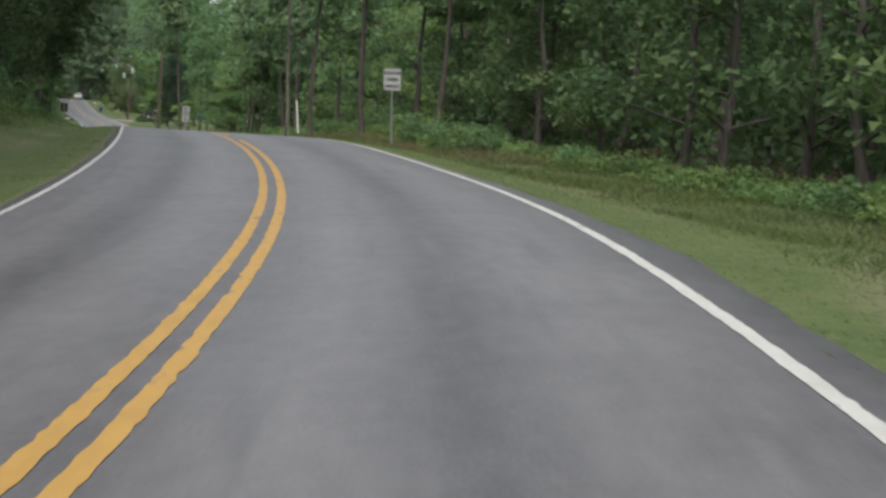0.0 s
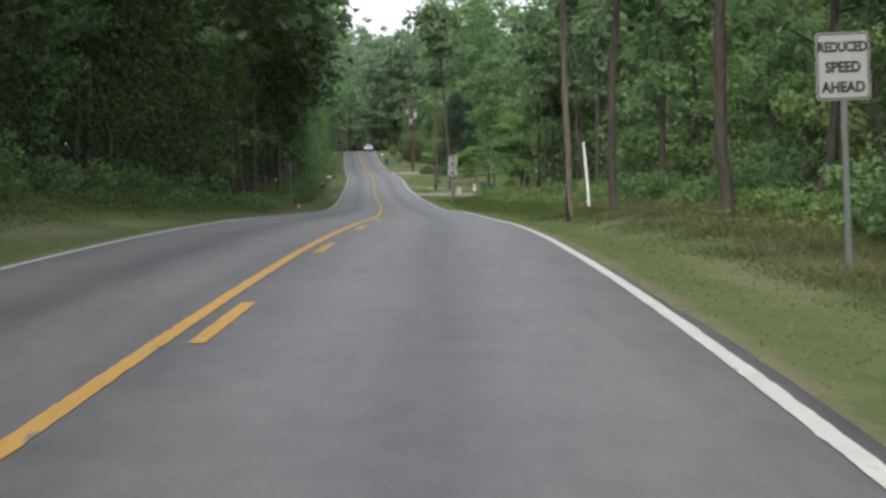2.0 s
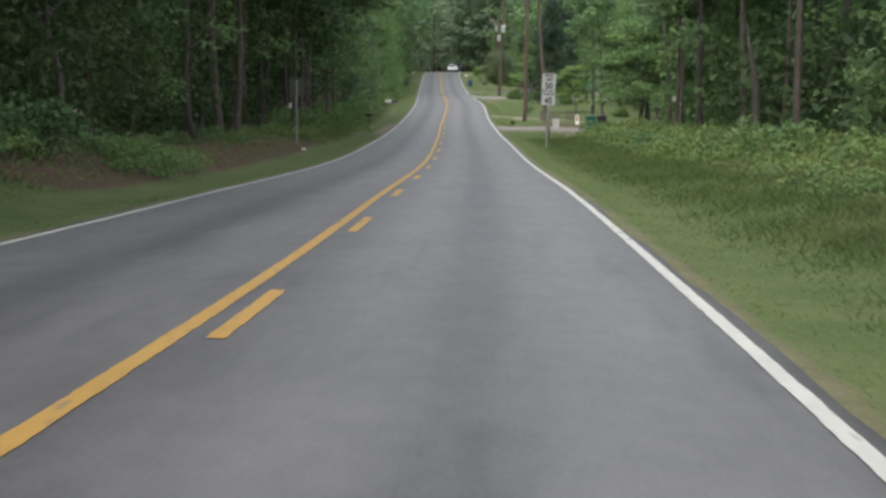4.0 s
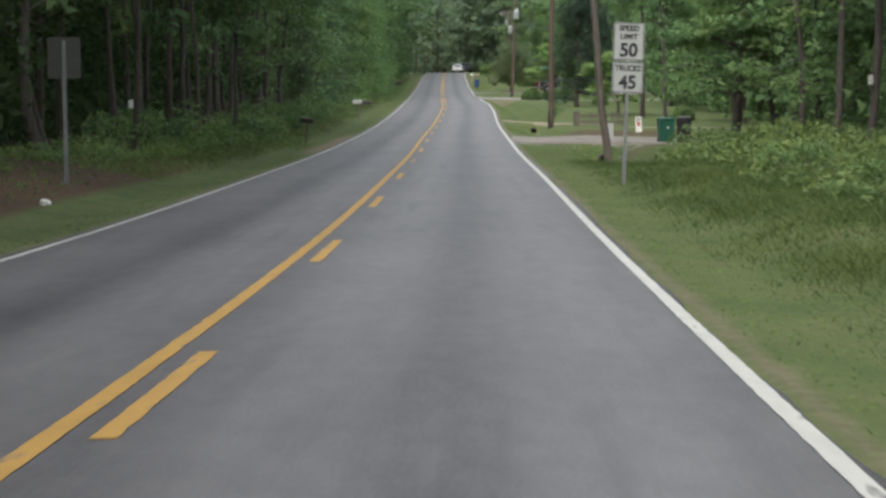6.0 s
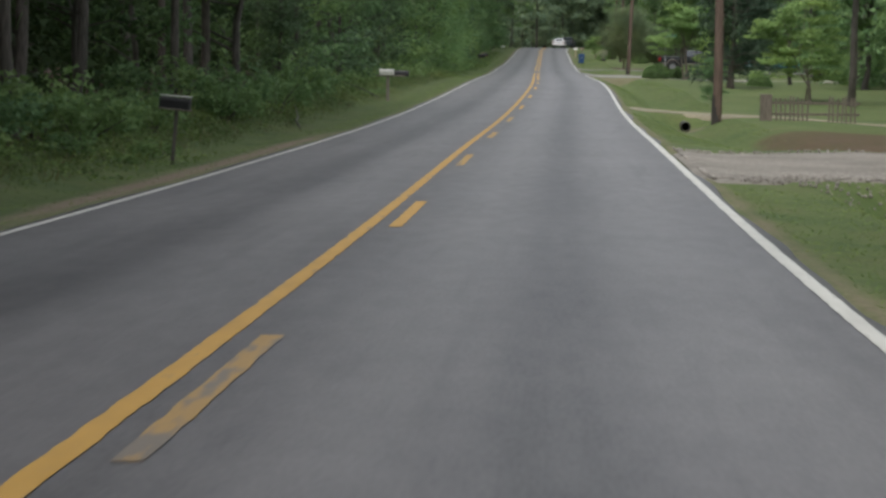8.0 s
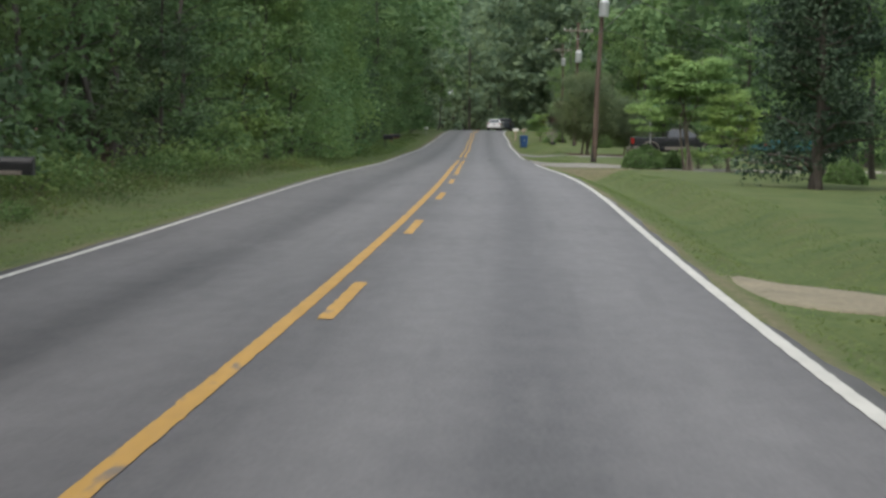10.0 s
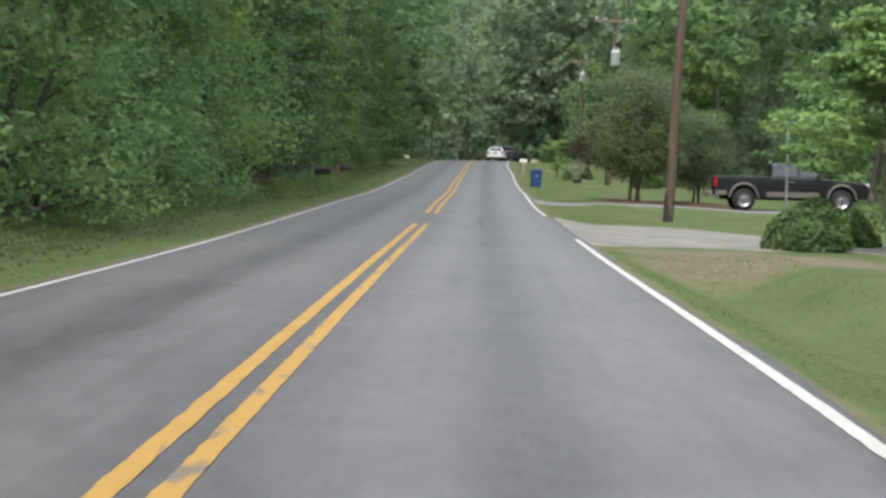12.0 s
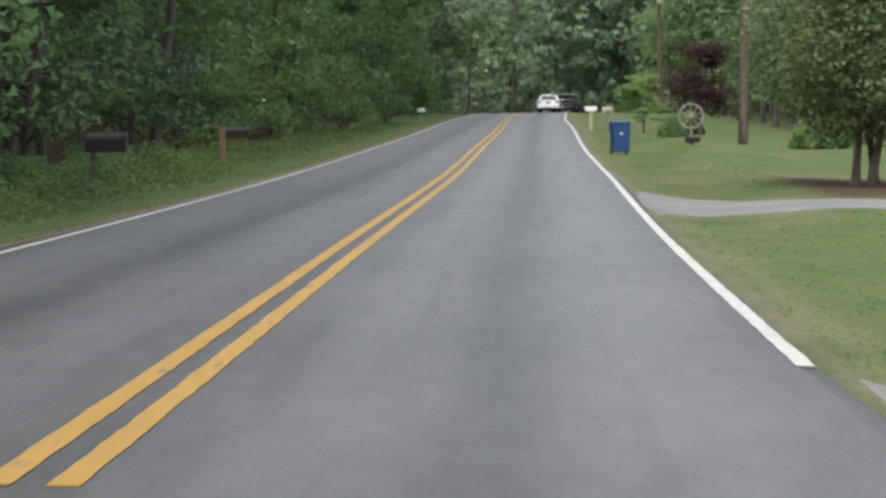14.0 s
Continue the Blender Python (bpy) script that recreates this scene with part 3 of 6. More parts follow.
def drive(name, near, far, mat, label, lift=0.03):
    """A drive leaving the road on the right: near and far edges as (offset, station) corners."""
    n = 26
    t = np.linspace(0, 1, n)
    def edge(e):
        e = np.array(e, float)
        u = np.linspace(0, 1, len(e))
        return np.interp(t, u, e[:, 0]), np.interp(t, u, e[:, 1])
    (d0, y0), (d1, y1) = edge(near), edge(far)
    rng = np.random.default_rng(len(label))
    y0, y1 = y0 + rng.normal(0, 0.07, n), y1 + rng.normal(0, 0.07, n)
    w = np.concatenate([[-0.03], np.linspace(0, 1, 9), [1.03]])
    dd, yy = d0[:, None] * (1 - w) + d1[:, None] * w, y0[:, None] * (1 - w) + y1[:, None] * w
    rim = (np.abs(w - 0.5) > 0.51)[None]
    pts = at(yy, dd, np.where(rim, -0.1, lift * np.sin(np.clip(w, 0, 1) * math.pi)[None] ** 0.7 + 0.006))
    lip = at(yy, dd, -0.014, True)[..., 2] - 0.06 * sm(3.5, 4.0, dd)
    pts[..., 2] = np.where((dd < 4.0) & ~rim, np.maximum(pts[..., 2], lip), pts[..., 2])
    pts[0, :, 2] -= 0.06
    me = smooth(mesh_from(name, pts.reshape(-1, 3), grid_faces(n, 11), mat))
    return tagged(new(name, me), label, "driveway", kind="structure")


drive("driveway", [(3.3, 230.0), (5, 232.2), (9, 231.5), (30, 228)], [(3.3, 239.6), (5, 239.8), (9, 240.8), (30, 240)], GRAVEL, "grey gravel drive over a culvert", 0.06)
drive("driveway", [(3.4, 273.2), (6, 271.2), (10, 267.2), (22, 262)], [(3.4, 277), (6, 273.2), (10, 269), (22, 264.5)], TRACK, "narrow pale dirt track across the lawn")
drive("driveway", [(3.3, 345.5), (4.2, 348.0), (9, 350), (30, 353)], [(3.3, 368.5), (4.4, 364.6), (8.5, 359.6), (30, 360)], CONCRETE, "broad pale drive joining the road")
drive("driveway", [(3.3, 386.6), (4.5, 387.6), (9, 387.0), (24, 386.5)], [(3.3, 395), (5, 391.6), (9, 390.3), (24, 390)], GREY_DRIVE, "grey drive beside the lawn")

# ---------- plants ----------
def part(name, me, parent, label=""):
    ob = new(name, me)
    ob.parent = parent
    if label:
        ob["label"] = label
    return ob


def leaf_sprays(pts, size, rng, up=0.35, out=None, long=1.25):
    """One pointed leaf spray at each point: verts and faces."""
    n = len(pts)
    nrm = rng.normal(size=(n, 3)) * (1 - up)
    nrm[:, 2] += up * 1.6
    if out is not None:
        nrm += out * 0.5
    nrm /= np.linalg.norm(nrm, axis=1, keepdims=True) + 1e-9
    t = np.cross(nrm, rng.normal(size=(n, 3)))
    t /= np.linalg.norm(t, axis=1, keepdims=True) + 1e-9
    b = np.cross(nrm, t)
    s = (size * rng.uniform(0.6, 1.35, n))[:, None]
    v = np.stack([pts - t * s * long * 0.45 - b * s * 0.3, pts - t * s * long * 0.3 + b * s * 0.55, pts + t * s * long * 0.6], 1)
    return v.reshape(-1, 3), np.arange(3 * n).reshape(-1, 3)


def clumped(rng, centres, radii, per, flat=0.7):
    """Leaf places in flattened clumps, most of them near each clump's skin; also the way out of the clump."""
    n = len(centres) * per
    c, r = np.repeat(centres, per, 0), np.repeat(radii, per)
    v = rng.normal(size=(n, 3))
    v /= np.linalg.norm(v, axis=1, keepdims=True)
    rad = rng.uniform(0.25, 1.0, n) ** 0.5
    return c + v * (r * rad)[:, None] * np.array([1, 1, flat]), v


def tube(path, radii, sides=7):
    """Tapered limb along a path of points."""
    path = np.asarray(path, float)
    rings = []
    for i, p in enumerate(path):
        d = path[min(i + 1, len(path) - 1)] - path[max(i - 1, 0)]
        d /= np.linalg.norm(d) + 1e-9
        a = np.cross(d, (0.31, 0.95, 0.05))
        a /= np.linalg.norm(a) + 1e-9
        b = np.cross(d, a)
        ang = np.linspace(0, 2 * math.pi, sides, endpoint=False)
        rings.append(p + radii[i] * (np.cos(ang)[:, None] * a + np.sin(ang)[:, None] * b))
    v = np.concatenate(rings)
    f = []
    for i in range(len(path) - 1):
        for j in range(sides):
            k = (j + 1) % sides
            f.append((i * sides + j, i * sides + k, (i + 1) * sides + k, (i + 1) * sides + j))
    return v, np.array(f)


def join(pieces):
    vs, fs, n = [], [], 0
    for v, f in pieces:
        vs.append(v)
        fs.append(np.asarray(f) + n)
        n += len(v)
    return np.concatenate(vs), np.concatenate(fs)


def limbs(rng, height, r0, bends, count, low, reach, rise):
    """A trunk with a flared foot and limbs; the meshes' pieces and the limb tips."""
    zs = np.array([-0.25, 0.0, 0.25, 0.9, *np.linspace(1.8, height, 9)])
    sway = np.cumsum(rng.normal(0, bends, (len(zs), 2)), 0) * np.clip(zs, 0, 2)[:, None] / 2
    path = np.column_stack([sway, zs])
    rad = r0 * np.clip(1 - 0.78 * zs / height, 0.16, 1)
    rad[:3] *= (1.55, 1.4, 1.15)
    out, tips = [tube(path, rad, 9)], []
    for k in range(count):
        z = rng.uniform(low, height * 0.97)
        p = np.array([np.interp(z, zs, path[:, 0]), np.interp(z, zs, path[:, 1]), z])
        a = rng.uniform(0, 2 * math.pi)
        ln = reach * rng.uniform(0.55, 1.1) * (1 - 0.55 * (z - low) / (height - low + 0.1))
        d = np.array([math.cos(a), math.sin(a), rise * rng.uniform(0.4, 1.3)])
        mid = p + d * ln * 0.5 + rng.normal(0, 0.06 * ln, 3)
        tip = p + d * ln + np.array([0, 0, -0.08 * ln]) + rng.normal(0, 0.08 * ln, 3)
        rr = max(0.012, np.interp(z, zs, rad) * 0.42)
        out.append(tube([p, mid, tip], [rr, rr * 0.65, rr * 0.2], 4))
        tips += [mid, tip, p + d * ln * 0.78 + rng.normal(0, 0.14 * ln, 3)]
    return out, np.array(tips)


def make_tree(name, seed, height, r0, low, reach, count, clump, per, leaf, leaf_mat, bark, label, category, bends=0.1, rise=0.45, flat=0.6, stems=1, up=0.35, skin=None):
    rng = np.random.default_rng(seed)
    wood, boles, tips = [], [], []
    for s in range(stems):
        w, t = limbs(rng, height * rng.uniform(0.8, 1) if stems > 1 else height, r0, bends, count, low, reach, rise)
        shift = np.array([rng.uniform(-0.22, 0.22), rng.uniform(-0.22, 0.22), 0]) if stems > 1 else np.zeros(3)
        boles.append((w[0][0] + shift, w[0][1]))
        wood += [(v + shift, np.concatenate([f[:, :3], f[:, [0, 2, 3]]])) for v, f in w[1:]]
        tips.append(t + shift)
    tips = np.concatenate(tips)
    if skin:
        # a closed round head: extra clumps over an ellipsoid
        n, rx, rz, zc = skin
        v = rng.normal(size=(n, 3))
        v /= np.linalg.norm(v, axis=1, keepdims=True)
        k = rng.uniform(0.75, 1.0, n)[:, None]
        extra = v * k * np.array([rx, rx, rz]) + np.array([0, 0, zc])
        tips = np.concatenate([tips, extra])
    rad = clump * rng.uniform(0.6, 1.25, len(tips))
    pts, out = clumped(rng, tips, rad, per, flat)
    keep = pts[:, 2] > 0.05
    pts, out = pts[keep], out[keep]
    root = tagged(new(name), label, category)
    for v, f in boles:
        part("trunk", smooth(mesh_from("trunk", v, f, bark)), root)
    leaves = leaf_sprays(pts, leaf, rng, up, out)
    v, f = join([leaves] + wood)
    crown = mesh_from("crown", v, f, leaf_mat)
    crown.materials.append(bark)
    crown.polygons.foreach_set("material_index", (np.arange(len(f)) >= len(leaves[1])).astype(np.int32))
    part("crown", crown, root)
    return root


def make_shrub(seed, r, h, n, leaf, mat, label):
    rng = np.random.default_rng(seed)
    k = 16
    a, q = rng.uniform(0, 2 * math.pi, k), np.sqrt(rng.uniform(0, 1, k)) * r
    cs = np.column_stack([np.cos(a) * q, np.sin(a) * q, rng.uniform(0.25, 0.85, k) * h * (1 - 0.45 * (q / r) ** 2)])
    pts, out = clumped(rng, cs, rng.uniform(0.25, 0.5, k) * r, n // k, 0.8)
    pts[:, 2] = np.maximum(pts[:, 2], 0.03)
    root = tagged(new("shrub"), label, "shrub", group="undergrowth along the road")
    stems = [tube([(0, 0, -0.1), c * (0.4, 0.4, 0.5), c], [0.022, 0.014, 0.005], 4) for c in cs[::2]]
    v, f = join(stems)
    part("stem", mesh_from("stem", v, f, BARK), root)
    v, f = leaf_sprays(pts, leaf, rng, 0.3, out)
    part("foliage", mesh_from("foliage", v, f, mat), root)
    return root


rp = random.Random(7)


def spread(protos, spots):
    """Prototypes stood at the first spots, copies at the rest."""
    for k, (y, d, s) in enumerate(spots):
        proto = protos[k % len(protos)]
        m = stand(y, d, rp.uniform(0, 360), -0.05, s, (rp.uniform(-1.5, 1.5), rp.uniform(-1.5, 1.5)))
        if k < len(protos):
            proto.matrix_basis = m
        else:
            copy_thing(proto, m)


def clear(y, d):
    """Keep plants off the road, drives, signs and yards."""
    if d > 0:
        if 203 < y < 234:
            return d > 13.5
        if 234 <= y < 450:
            return d > 21
        if 158 < y <= 203:
            return d > 13.5
    return True


# leafy trees of the forest edge
EDGE = dict(bark=BARK, category="tree")
edge_trees = [
    make_tree("broadleaf_tree", 1, 9.5, 0.11, 0.5, 2.5, 30, 0.74, 42, 0.155, LEAF_MID, label="leafy young broadleaf tree at the forest edge", **EDGE),
    make_tree("broadleaf_tree", 2, 7.5, 0.09, 0.4, 2.3, 28, 0.72, 42, 0.15, LEAF_BRUSH, label="bright green sapling at the forest edge", **EDGE),
    make_tree("broadleaf_tree", 3, 11.5, 0.13, 0.8, 2.8, 34, 0.8, 42, 0.17, LEAF_MID, label="leafy young broadleaf tree at the forest edge", **EDGE),
    make_tree("broadleaf_tree", 4, 8.5, 0.1, 0.5, 2.5, 28, 0.72, 42, 0.15, LEAF_MID, label="green layered sapling at the forest edge", flat=0.35, **EDGE),
]
# the first two carry woodland shade in a darkened leaf colour
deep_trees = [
    make_tree("holly_oak_tree", 8, 10.5, 0.11, 2.4, 2.7, 30, 0.8, 32, 0.185, LEAF_SHADED, label="young oak under pines, leaf colour darkened for shade", **EDGE),
    make_tree("holly_oak_tree", 9, 8.5, 0.09, 2.0, 2.4, 28, 0.74, 32, 0.18, LEAF_SHADED, label="young oak under pines, leaf colour darkened for shade", **EDGE),
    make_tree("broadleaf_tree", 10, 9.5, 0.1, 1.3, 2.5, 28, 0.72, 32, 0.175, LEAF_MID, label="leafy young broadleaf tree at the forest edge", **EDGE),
]
oaks = [
    make_tree("oak_tree", 15, 10.0, 0.11, 0.9, 2.6, 30, 0.76, 44, 0.155, LEAF_HALF_SHADED, label="young oak at the forest edge, leaf colour darkened for half shade", **EDGE),
    make_tree("oak_tree", 16, 8.5, 0.1, 0.6, 2.4, 28, 0.74, 44, 0.15, LEAF_HALF_SHADED, label="young oak at the forest edge, leaf colour darkened for half shade", **EDGE),
]
for e in edge_trees + deep_trees + oaks:
    e["group"] = "trees of the forest edge"
spots = []
y = -14.0
while y < 560:
    # left wall of leaves stands closer beyond the trunks
    near = 9.2 if y < 130 else 8.8 if y < 265 else 7.3
    skip = 0.55 if 128 < y < 200 else 0.85 if 200 <= y < 262 else 0.08 if y < 440 else 0.5
    if rp.random() > skip:
        spots.append((y + rp.uniform(-1.5, 1.5), -near - rp.uniform(0, 1.6), rp.uniform(0.75, 1.15)))
    if rp.random() > 0.8:
        spots.append((y + 2 + rp.uniform(-1.5, 1.5), -near - 4 - rp.uniform(0, 4), rp.uniform(0.9, 1.35)))
    y += 5.2
y = 2.0
while y < 215:
    d = 9.4 if y < 80 else 11.0
    if rp.random() > 0.12:
        spots.append((y + rp.uniform(-1.5, 1.5), d + rp.uniform(0, 2), rp.uniform(0.75, 1.15)))
    if rp.random() > 0.8:
        spots.append((y + 2 + rp.uniform(-1.5, 1.5), d + 4.5 + rp.uniform(0, 4), rp.uniform(0.95, 1.4)))
    y += 5.2
y = 215.0
while y < 470:
    spots.append((y, 26 + rp.uniform(0, 6), rp.uniform(1.0, 1.5)))
    y += 10
for y in range(455, 600, 6):
    spots.append((y + rp.uniform(-2, 2), (14 if y < 525 else 10) + rp.uniform(0, 3), rp.uniform(0.9, 1.3)))
spots = [s for s in spots if clear(s[0], s[1])]
rp.shuffle(spots)
young = [s for s in spots if s[1] > -9.6 and s[1] < 0 and s[0] > 262]
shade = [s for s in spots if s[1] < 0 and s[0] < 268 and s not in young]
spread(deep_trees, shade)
dim = [s for s in spots if s[1] > 0 and s[0] < 100]
for k, (y, d, sc) in enumerate(dim):
    m = stand(y, d, 71 * k, -0.05, sc)
    if k < 2:
        oaks[k].matrix_basis = m
    else:
        copy_thing(oaks[k % 2], m)
spread(edge_trees, [s for s in spots if s not in young and s not in shade and s not in dim])
saplings = [
    make_tree("sapling", 5, 6.5, 0.07, 0.3, 2.0, 26, 0.66, 60, 0.125, LEAF_GUM, label="pale green sweetgum sapling beside the verge", **EDGE),
    make_tree("pine_sapling", 7, 8.0, 0.09, 0.4, 1.9, 34, 0.64, 64, 0.122, LEAF_PINE, label="young dark pine beside the verge", **EDGE),
    make_tree("pine_sapling", 14, 10.5, 0.11, 0.5, 2.2, 38, 0.7, 48, 0.145, LEAF_PINE, label="tall young pine with foliage down to the weeds", **EDGE),
    make_tree("sapling", 6, 8.5, 0.09, 0.4, 2.2, 30, 0.7, 48, 0.15, LEAF_MID, label="leafy green sapling beside the verge", **EDGE),
]
for e in saplings:
    e["group"] = "saplings along the verge"
leafy = [
    make_tree("sweetgum_tree", 17, 6.0, 0.07, 0.15, 1.9, 34, 0.68, 72, 0.105, LEAF_SPRING, label="bushy bright sweetgum with foliage down to the grass", flat=0.8, **EDGE),
    make_tree("sweetgum_tree", 18, 8.5, 0.09, 0.2, 2.2, 38, 0.74, 68, 0.115, LEAF_SPRING, label="bushy bright sweetgum with foliage down to the grass", flat=0.8, **EDGE),
]
for e in leafy:
    e["group"] = "trees of the forest edge"
spread(saplings, [s for s in young if s[0] > 330][::2])
wall_spots = [(float(y) + rp.uniform(-1, 1), rp.uniform(-8.4, -6.9), rp.uniform(0.7, 1.3)) for y in np.arange(341, 388, 3.7)]
for k, y in enumerate(np.arange(389, 520, 5.0)):
    copy_thing((edge_trees[0], edge_trees[3], edge_trees[2])[k % 3], stand(float(y), -rp.uniform(7.4, 9.2), 61 * k, -0.05, rp.uniform(0.8, 1.15)))
spread(leafy, wall_spots)
for k, (y, d, sc) in enumerate(s for s in young if s[0] <= 330):
    copy_thing((saplings[3], saplings[1], edge_trees[0], saplings[2], edge_trees[3])[k % 5], stand(y, d, 73 * k, -0.05, sc))

# tall pines and oaks behind: long bare trunks under a high canopy
tall = [
    make_tree("pine_tree", 11, 23, 0.19, 9.5, 3.6, 20, 1.4, 20, 0.52, LEAF_PINE, BARK_PINE, "tall pine with a long bare trunk", "tree", 0.09, 0.25, 0.5),
    make_tree("pine_tree", 12, 21, 0.15, 8.5, 3.2, 18, 1.4, 20, 0.52, LEAF_PINE, BARK_PINE, "tall pine with a long bare trunk", "tree", 0.11, 0.25, 0.5),
    make_tree("oak_tree", 13, 19, 0.22, 5.5, 4.6, 24, 1.45, 26, 0.42, LEAF_MID, BARK, "tall forest oak with a grey trunk", "tree", 0.14, 0.4, 0.6),
]
for e in tall:
    e["group"] = "tall trees of the forest"
spots = [(90.2, 6.7, 0.68), (104.5, 5.9, 0.75), (97, 9.4, 0.6), (190.9, -8.8, 1.3), (192.2, -8.2, 1.3), (208, -9.1, 1.1), (213.05, -7.57, 0.8), (231.5, -8.1, 0.85), (234.2, -7.2, 0.7), (255.2, -7.8, 0.9), (243.0, -8.5, 1.25), (228.3, -7.9, 1.0), (247.5, -9.6, 1.15), (235.4, -9.4, 1.1), (262.5, -8.6, 1.1), (225.0, -9.8, 0.95), (240.0, -11.0, 1.0), (250, -9.2, 1.05), (267, -9.0, 1.1), (218, -11.1, 1.1), (181, -8.6, 1.0),
         (201, -11.3, 0.85), (219, -8.2, 0.75),  (119, 8.6, 0.9), (88, 9.4, 1.0),
         (228, 13.0, 1.0), (222, 17.8, 1.0), (231, 16.5, 0.9)]
y = -10.0
while y < 570:
    for row in (11, 17):
        if rp.random() > 0.35:
            spots.append((y + rp.uniform(-3, 3), -row - rp.uniform(-1.8, 2), rp.uniform(0.8, 1.15)))
        if rp.random() > 0.35 and clear(y, row + 3):
            spots.append((y + rp.uniform(-3, 3), row + 1.5 + rp.uniform(-1.0, 2), rp.uniform(0.8, 1.15)))
    if 203 < y < 450 and rp.random() > 0.2:
        spots.append((y + rp.uniform(-3, 3), 31 + rp.uniform(-3, 5), rp.uniform(0.9, 1.2)))
    y += 8.5
head = spots[:26]
tail = spots[26:]
rp.shuffle(tail)
spread(tall, head + tail)

# undergrowth
shrubs = [
    make_shrub(21, 0.95, 1.3, 460, 0.14, LEAF_BRUSH, "low bright green shrub in the undergrowth"),
    make_shrub(22, 1.15, 1.0, 800, 0.094, LEAF_BRUSH, "low bright green shrub in the undergrowth"),
    make_shrub(23, 0.9, 1.7, 800, 0.1, LEAF_MID, "dark green shrub under the trees"),
]
spots = []
for y in np.arange(14, 540, 3.0):
    y = float(y)
    edge = 7.7 if y < 200 else 6.7 if y < 330 else 6.1
    if 386 < y < 406:
        spots.append((y + rp.uniform(-1, 1), -5.7 - rp.uniform(0, 0.8), rp.uniform(0.4, 0.6)))
    elif y < 330 or rp.random() < 0.35:
        spots.append((y + rp.uniform(-1.2, 1.2), -edge - rp.uniform(0, 1.3), rp.uniform(0.65, 1.2) * (0.5 if 150 < y < 206 else 1)))
    if 6 < y < 158:
        d = 8.3 if y < 66 else 7.2 if y < 118 else 8.2
        spots.append((y + rp.uniform(-1.0, 1.0), d + rp.uniform(0, 1.6), rp.uniform(0.75, 1.1)))
        if 70 < y < 150:
            spots.append((y + 1.5, (7.6 if y < 125 else 6.7) + rp.uniform(0, 1.8), rp.uniform(0.35, 0.7)))
        if 122 < y < 158:
            spots.append((y, 10.6 + rp.uniform(0, 2.5), rp.uniform(0.7, 1.1)))
# brush below the leaning bank
spots += [(149, -5.5, 1.0), (151.5, -6.4, 1.1), (154, -5.6, 0.7), (63, 6.6, 0.75), (68, 6.9, 0.8), (72, 7.4, 0.8)]
# bright brush at the wood's foot on both sides
for y in np.arange(64, 132, 2.6):
    spots.append((float(y) + rp.uniform(-0.8, 0.8), rp.uniform(7.6, 8.9), rp.uniform(0.5, 0.95)))
for y in np.arange(20, 64, 3.6):
    spots.append((float(y) + rp.uniform(-0.8, 0.8), rp.uniform(8.3, 9.4), rp.uniform(0.5, 0.85)))
for y in np.arange(60, 150, 3.2):
    spots.append((float(y) + rp.uniform(-1, 1), rp.uniform(-8.9, -7.8), rp.uniform(0.6, 1.0)))
for y in np.arange(150, 206, 2.8):
    spots.append((float(y) + rp.uniform(-1, 1), rp.uniform(-8.8, -7.0), rp.uniform(0.3, 0.6)))
# weeds round the mailbox posts
for y, d in ((237.0, -5.2), (238.6, -5.0), (236.2, -5.8), (240, -5.6), (393.2, -5.1), (394.8, -5.3), (398.2, -5.0), (400, -5.2), (391.5, -5.4), (282, -5.6), (284.5, -5.5)):
    spots.append((y, d, rp.uniform(0.3, 0.42)))
# low bushes on the bank before the first drive
for y in np.arange(154, 212, 1.9):
    spots.append((float(y) + rp.uniform(-0.8, 0.8), rp.uniform(7.0, 9.0), rp.uniform(0.38, 0.62)))
    spots.append((float(y) + rp.uniform(-0.8, 0.8), rp.uniform(9.0, 13.0), rp.uniform(0.5, 0.8)))
# brush before the trunks opposite the drive
for y in np.arange(208, 268, 1.9):
    spots.append((float(y) + rp.uniform(-0.8, 0.8), rp.uniform(-8.2, -6.3), rp.uniform(0.5, 0.85)))
rp.shuffle(spots)
spots.sort(key=lambda q: abs(q[1]) - 0.2 * q[2])
near_spots, back_spots = spots[:290], spots[290:]
rp.shuffle(near_spots)
spread(shrubs, near_spots)


def build_brush(spots):
    """The shrubs further back, too many to count."""
    pcs = {}
    for k, (y, d, sc) in enumerate(spots):
        fol = shrubs[k % 3].children[1].data
        v = np.empty(len(fol.vertices) * 3, np.float32)
        fol.vertices.foreach_get("co", v)
        v = v.reshape(-1, 3)
        m = np.array(stand(y, d, 47 * k, -0.05, sc))
        pcs.setdefault(k % 3 == 2, []).append((v @ m[:3, :3].T + m[:3, 3], np.arange(len(v)).reshape(-1, 3)))
    for dark, bits in pcs.items():
        v, f = join(bits)
        tagged(new("brush", mesh_from("brush", v, f, LEAF_MID if dark else LEAF_BRUSH)), "low green brush at the foot of the woods", "brush", kind="stuff")


build_brush(back_spots)
sunny = make_shrub(24, 1.0, 1.05, 620, 0.115, LEAF_SPRING, "bright yellow-green shrub at the forest edge")
sunny.matrix_basis = stand(24, 9.2, 0, -0.05, 0.8)
for k, y in enumerate(np.arange(27, 62, 2.3)):
    copy_thing(sunny, stand(float(y) + rp.uniform(-0.6, 0.6), rp.uniform(8.2, 9.4), 83 * k, -0.05, rp.uniform(0.5, 0.85)))
for k, (y, d) in enumerate(((355.6, 10.9), (357.2, 11.9))):
    copy_thing(shrubs[2], stand(y, d, 97 * k, -0.05, 0.85))


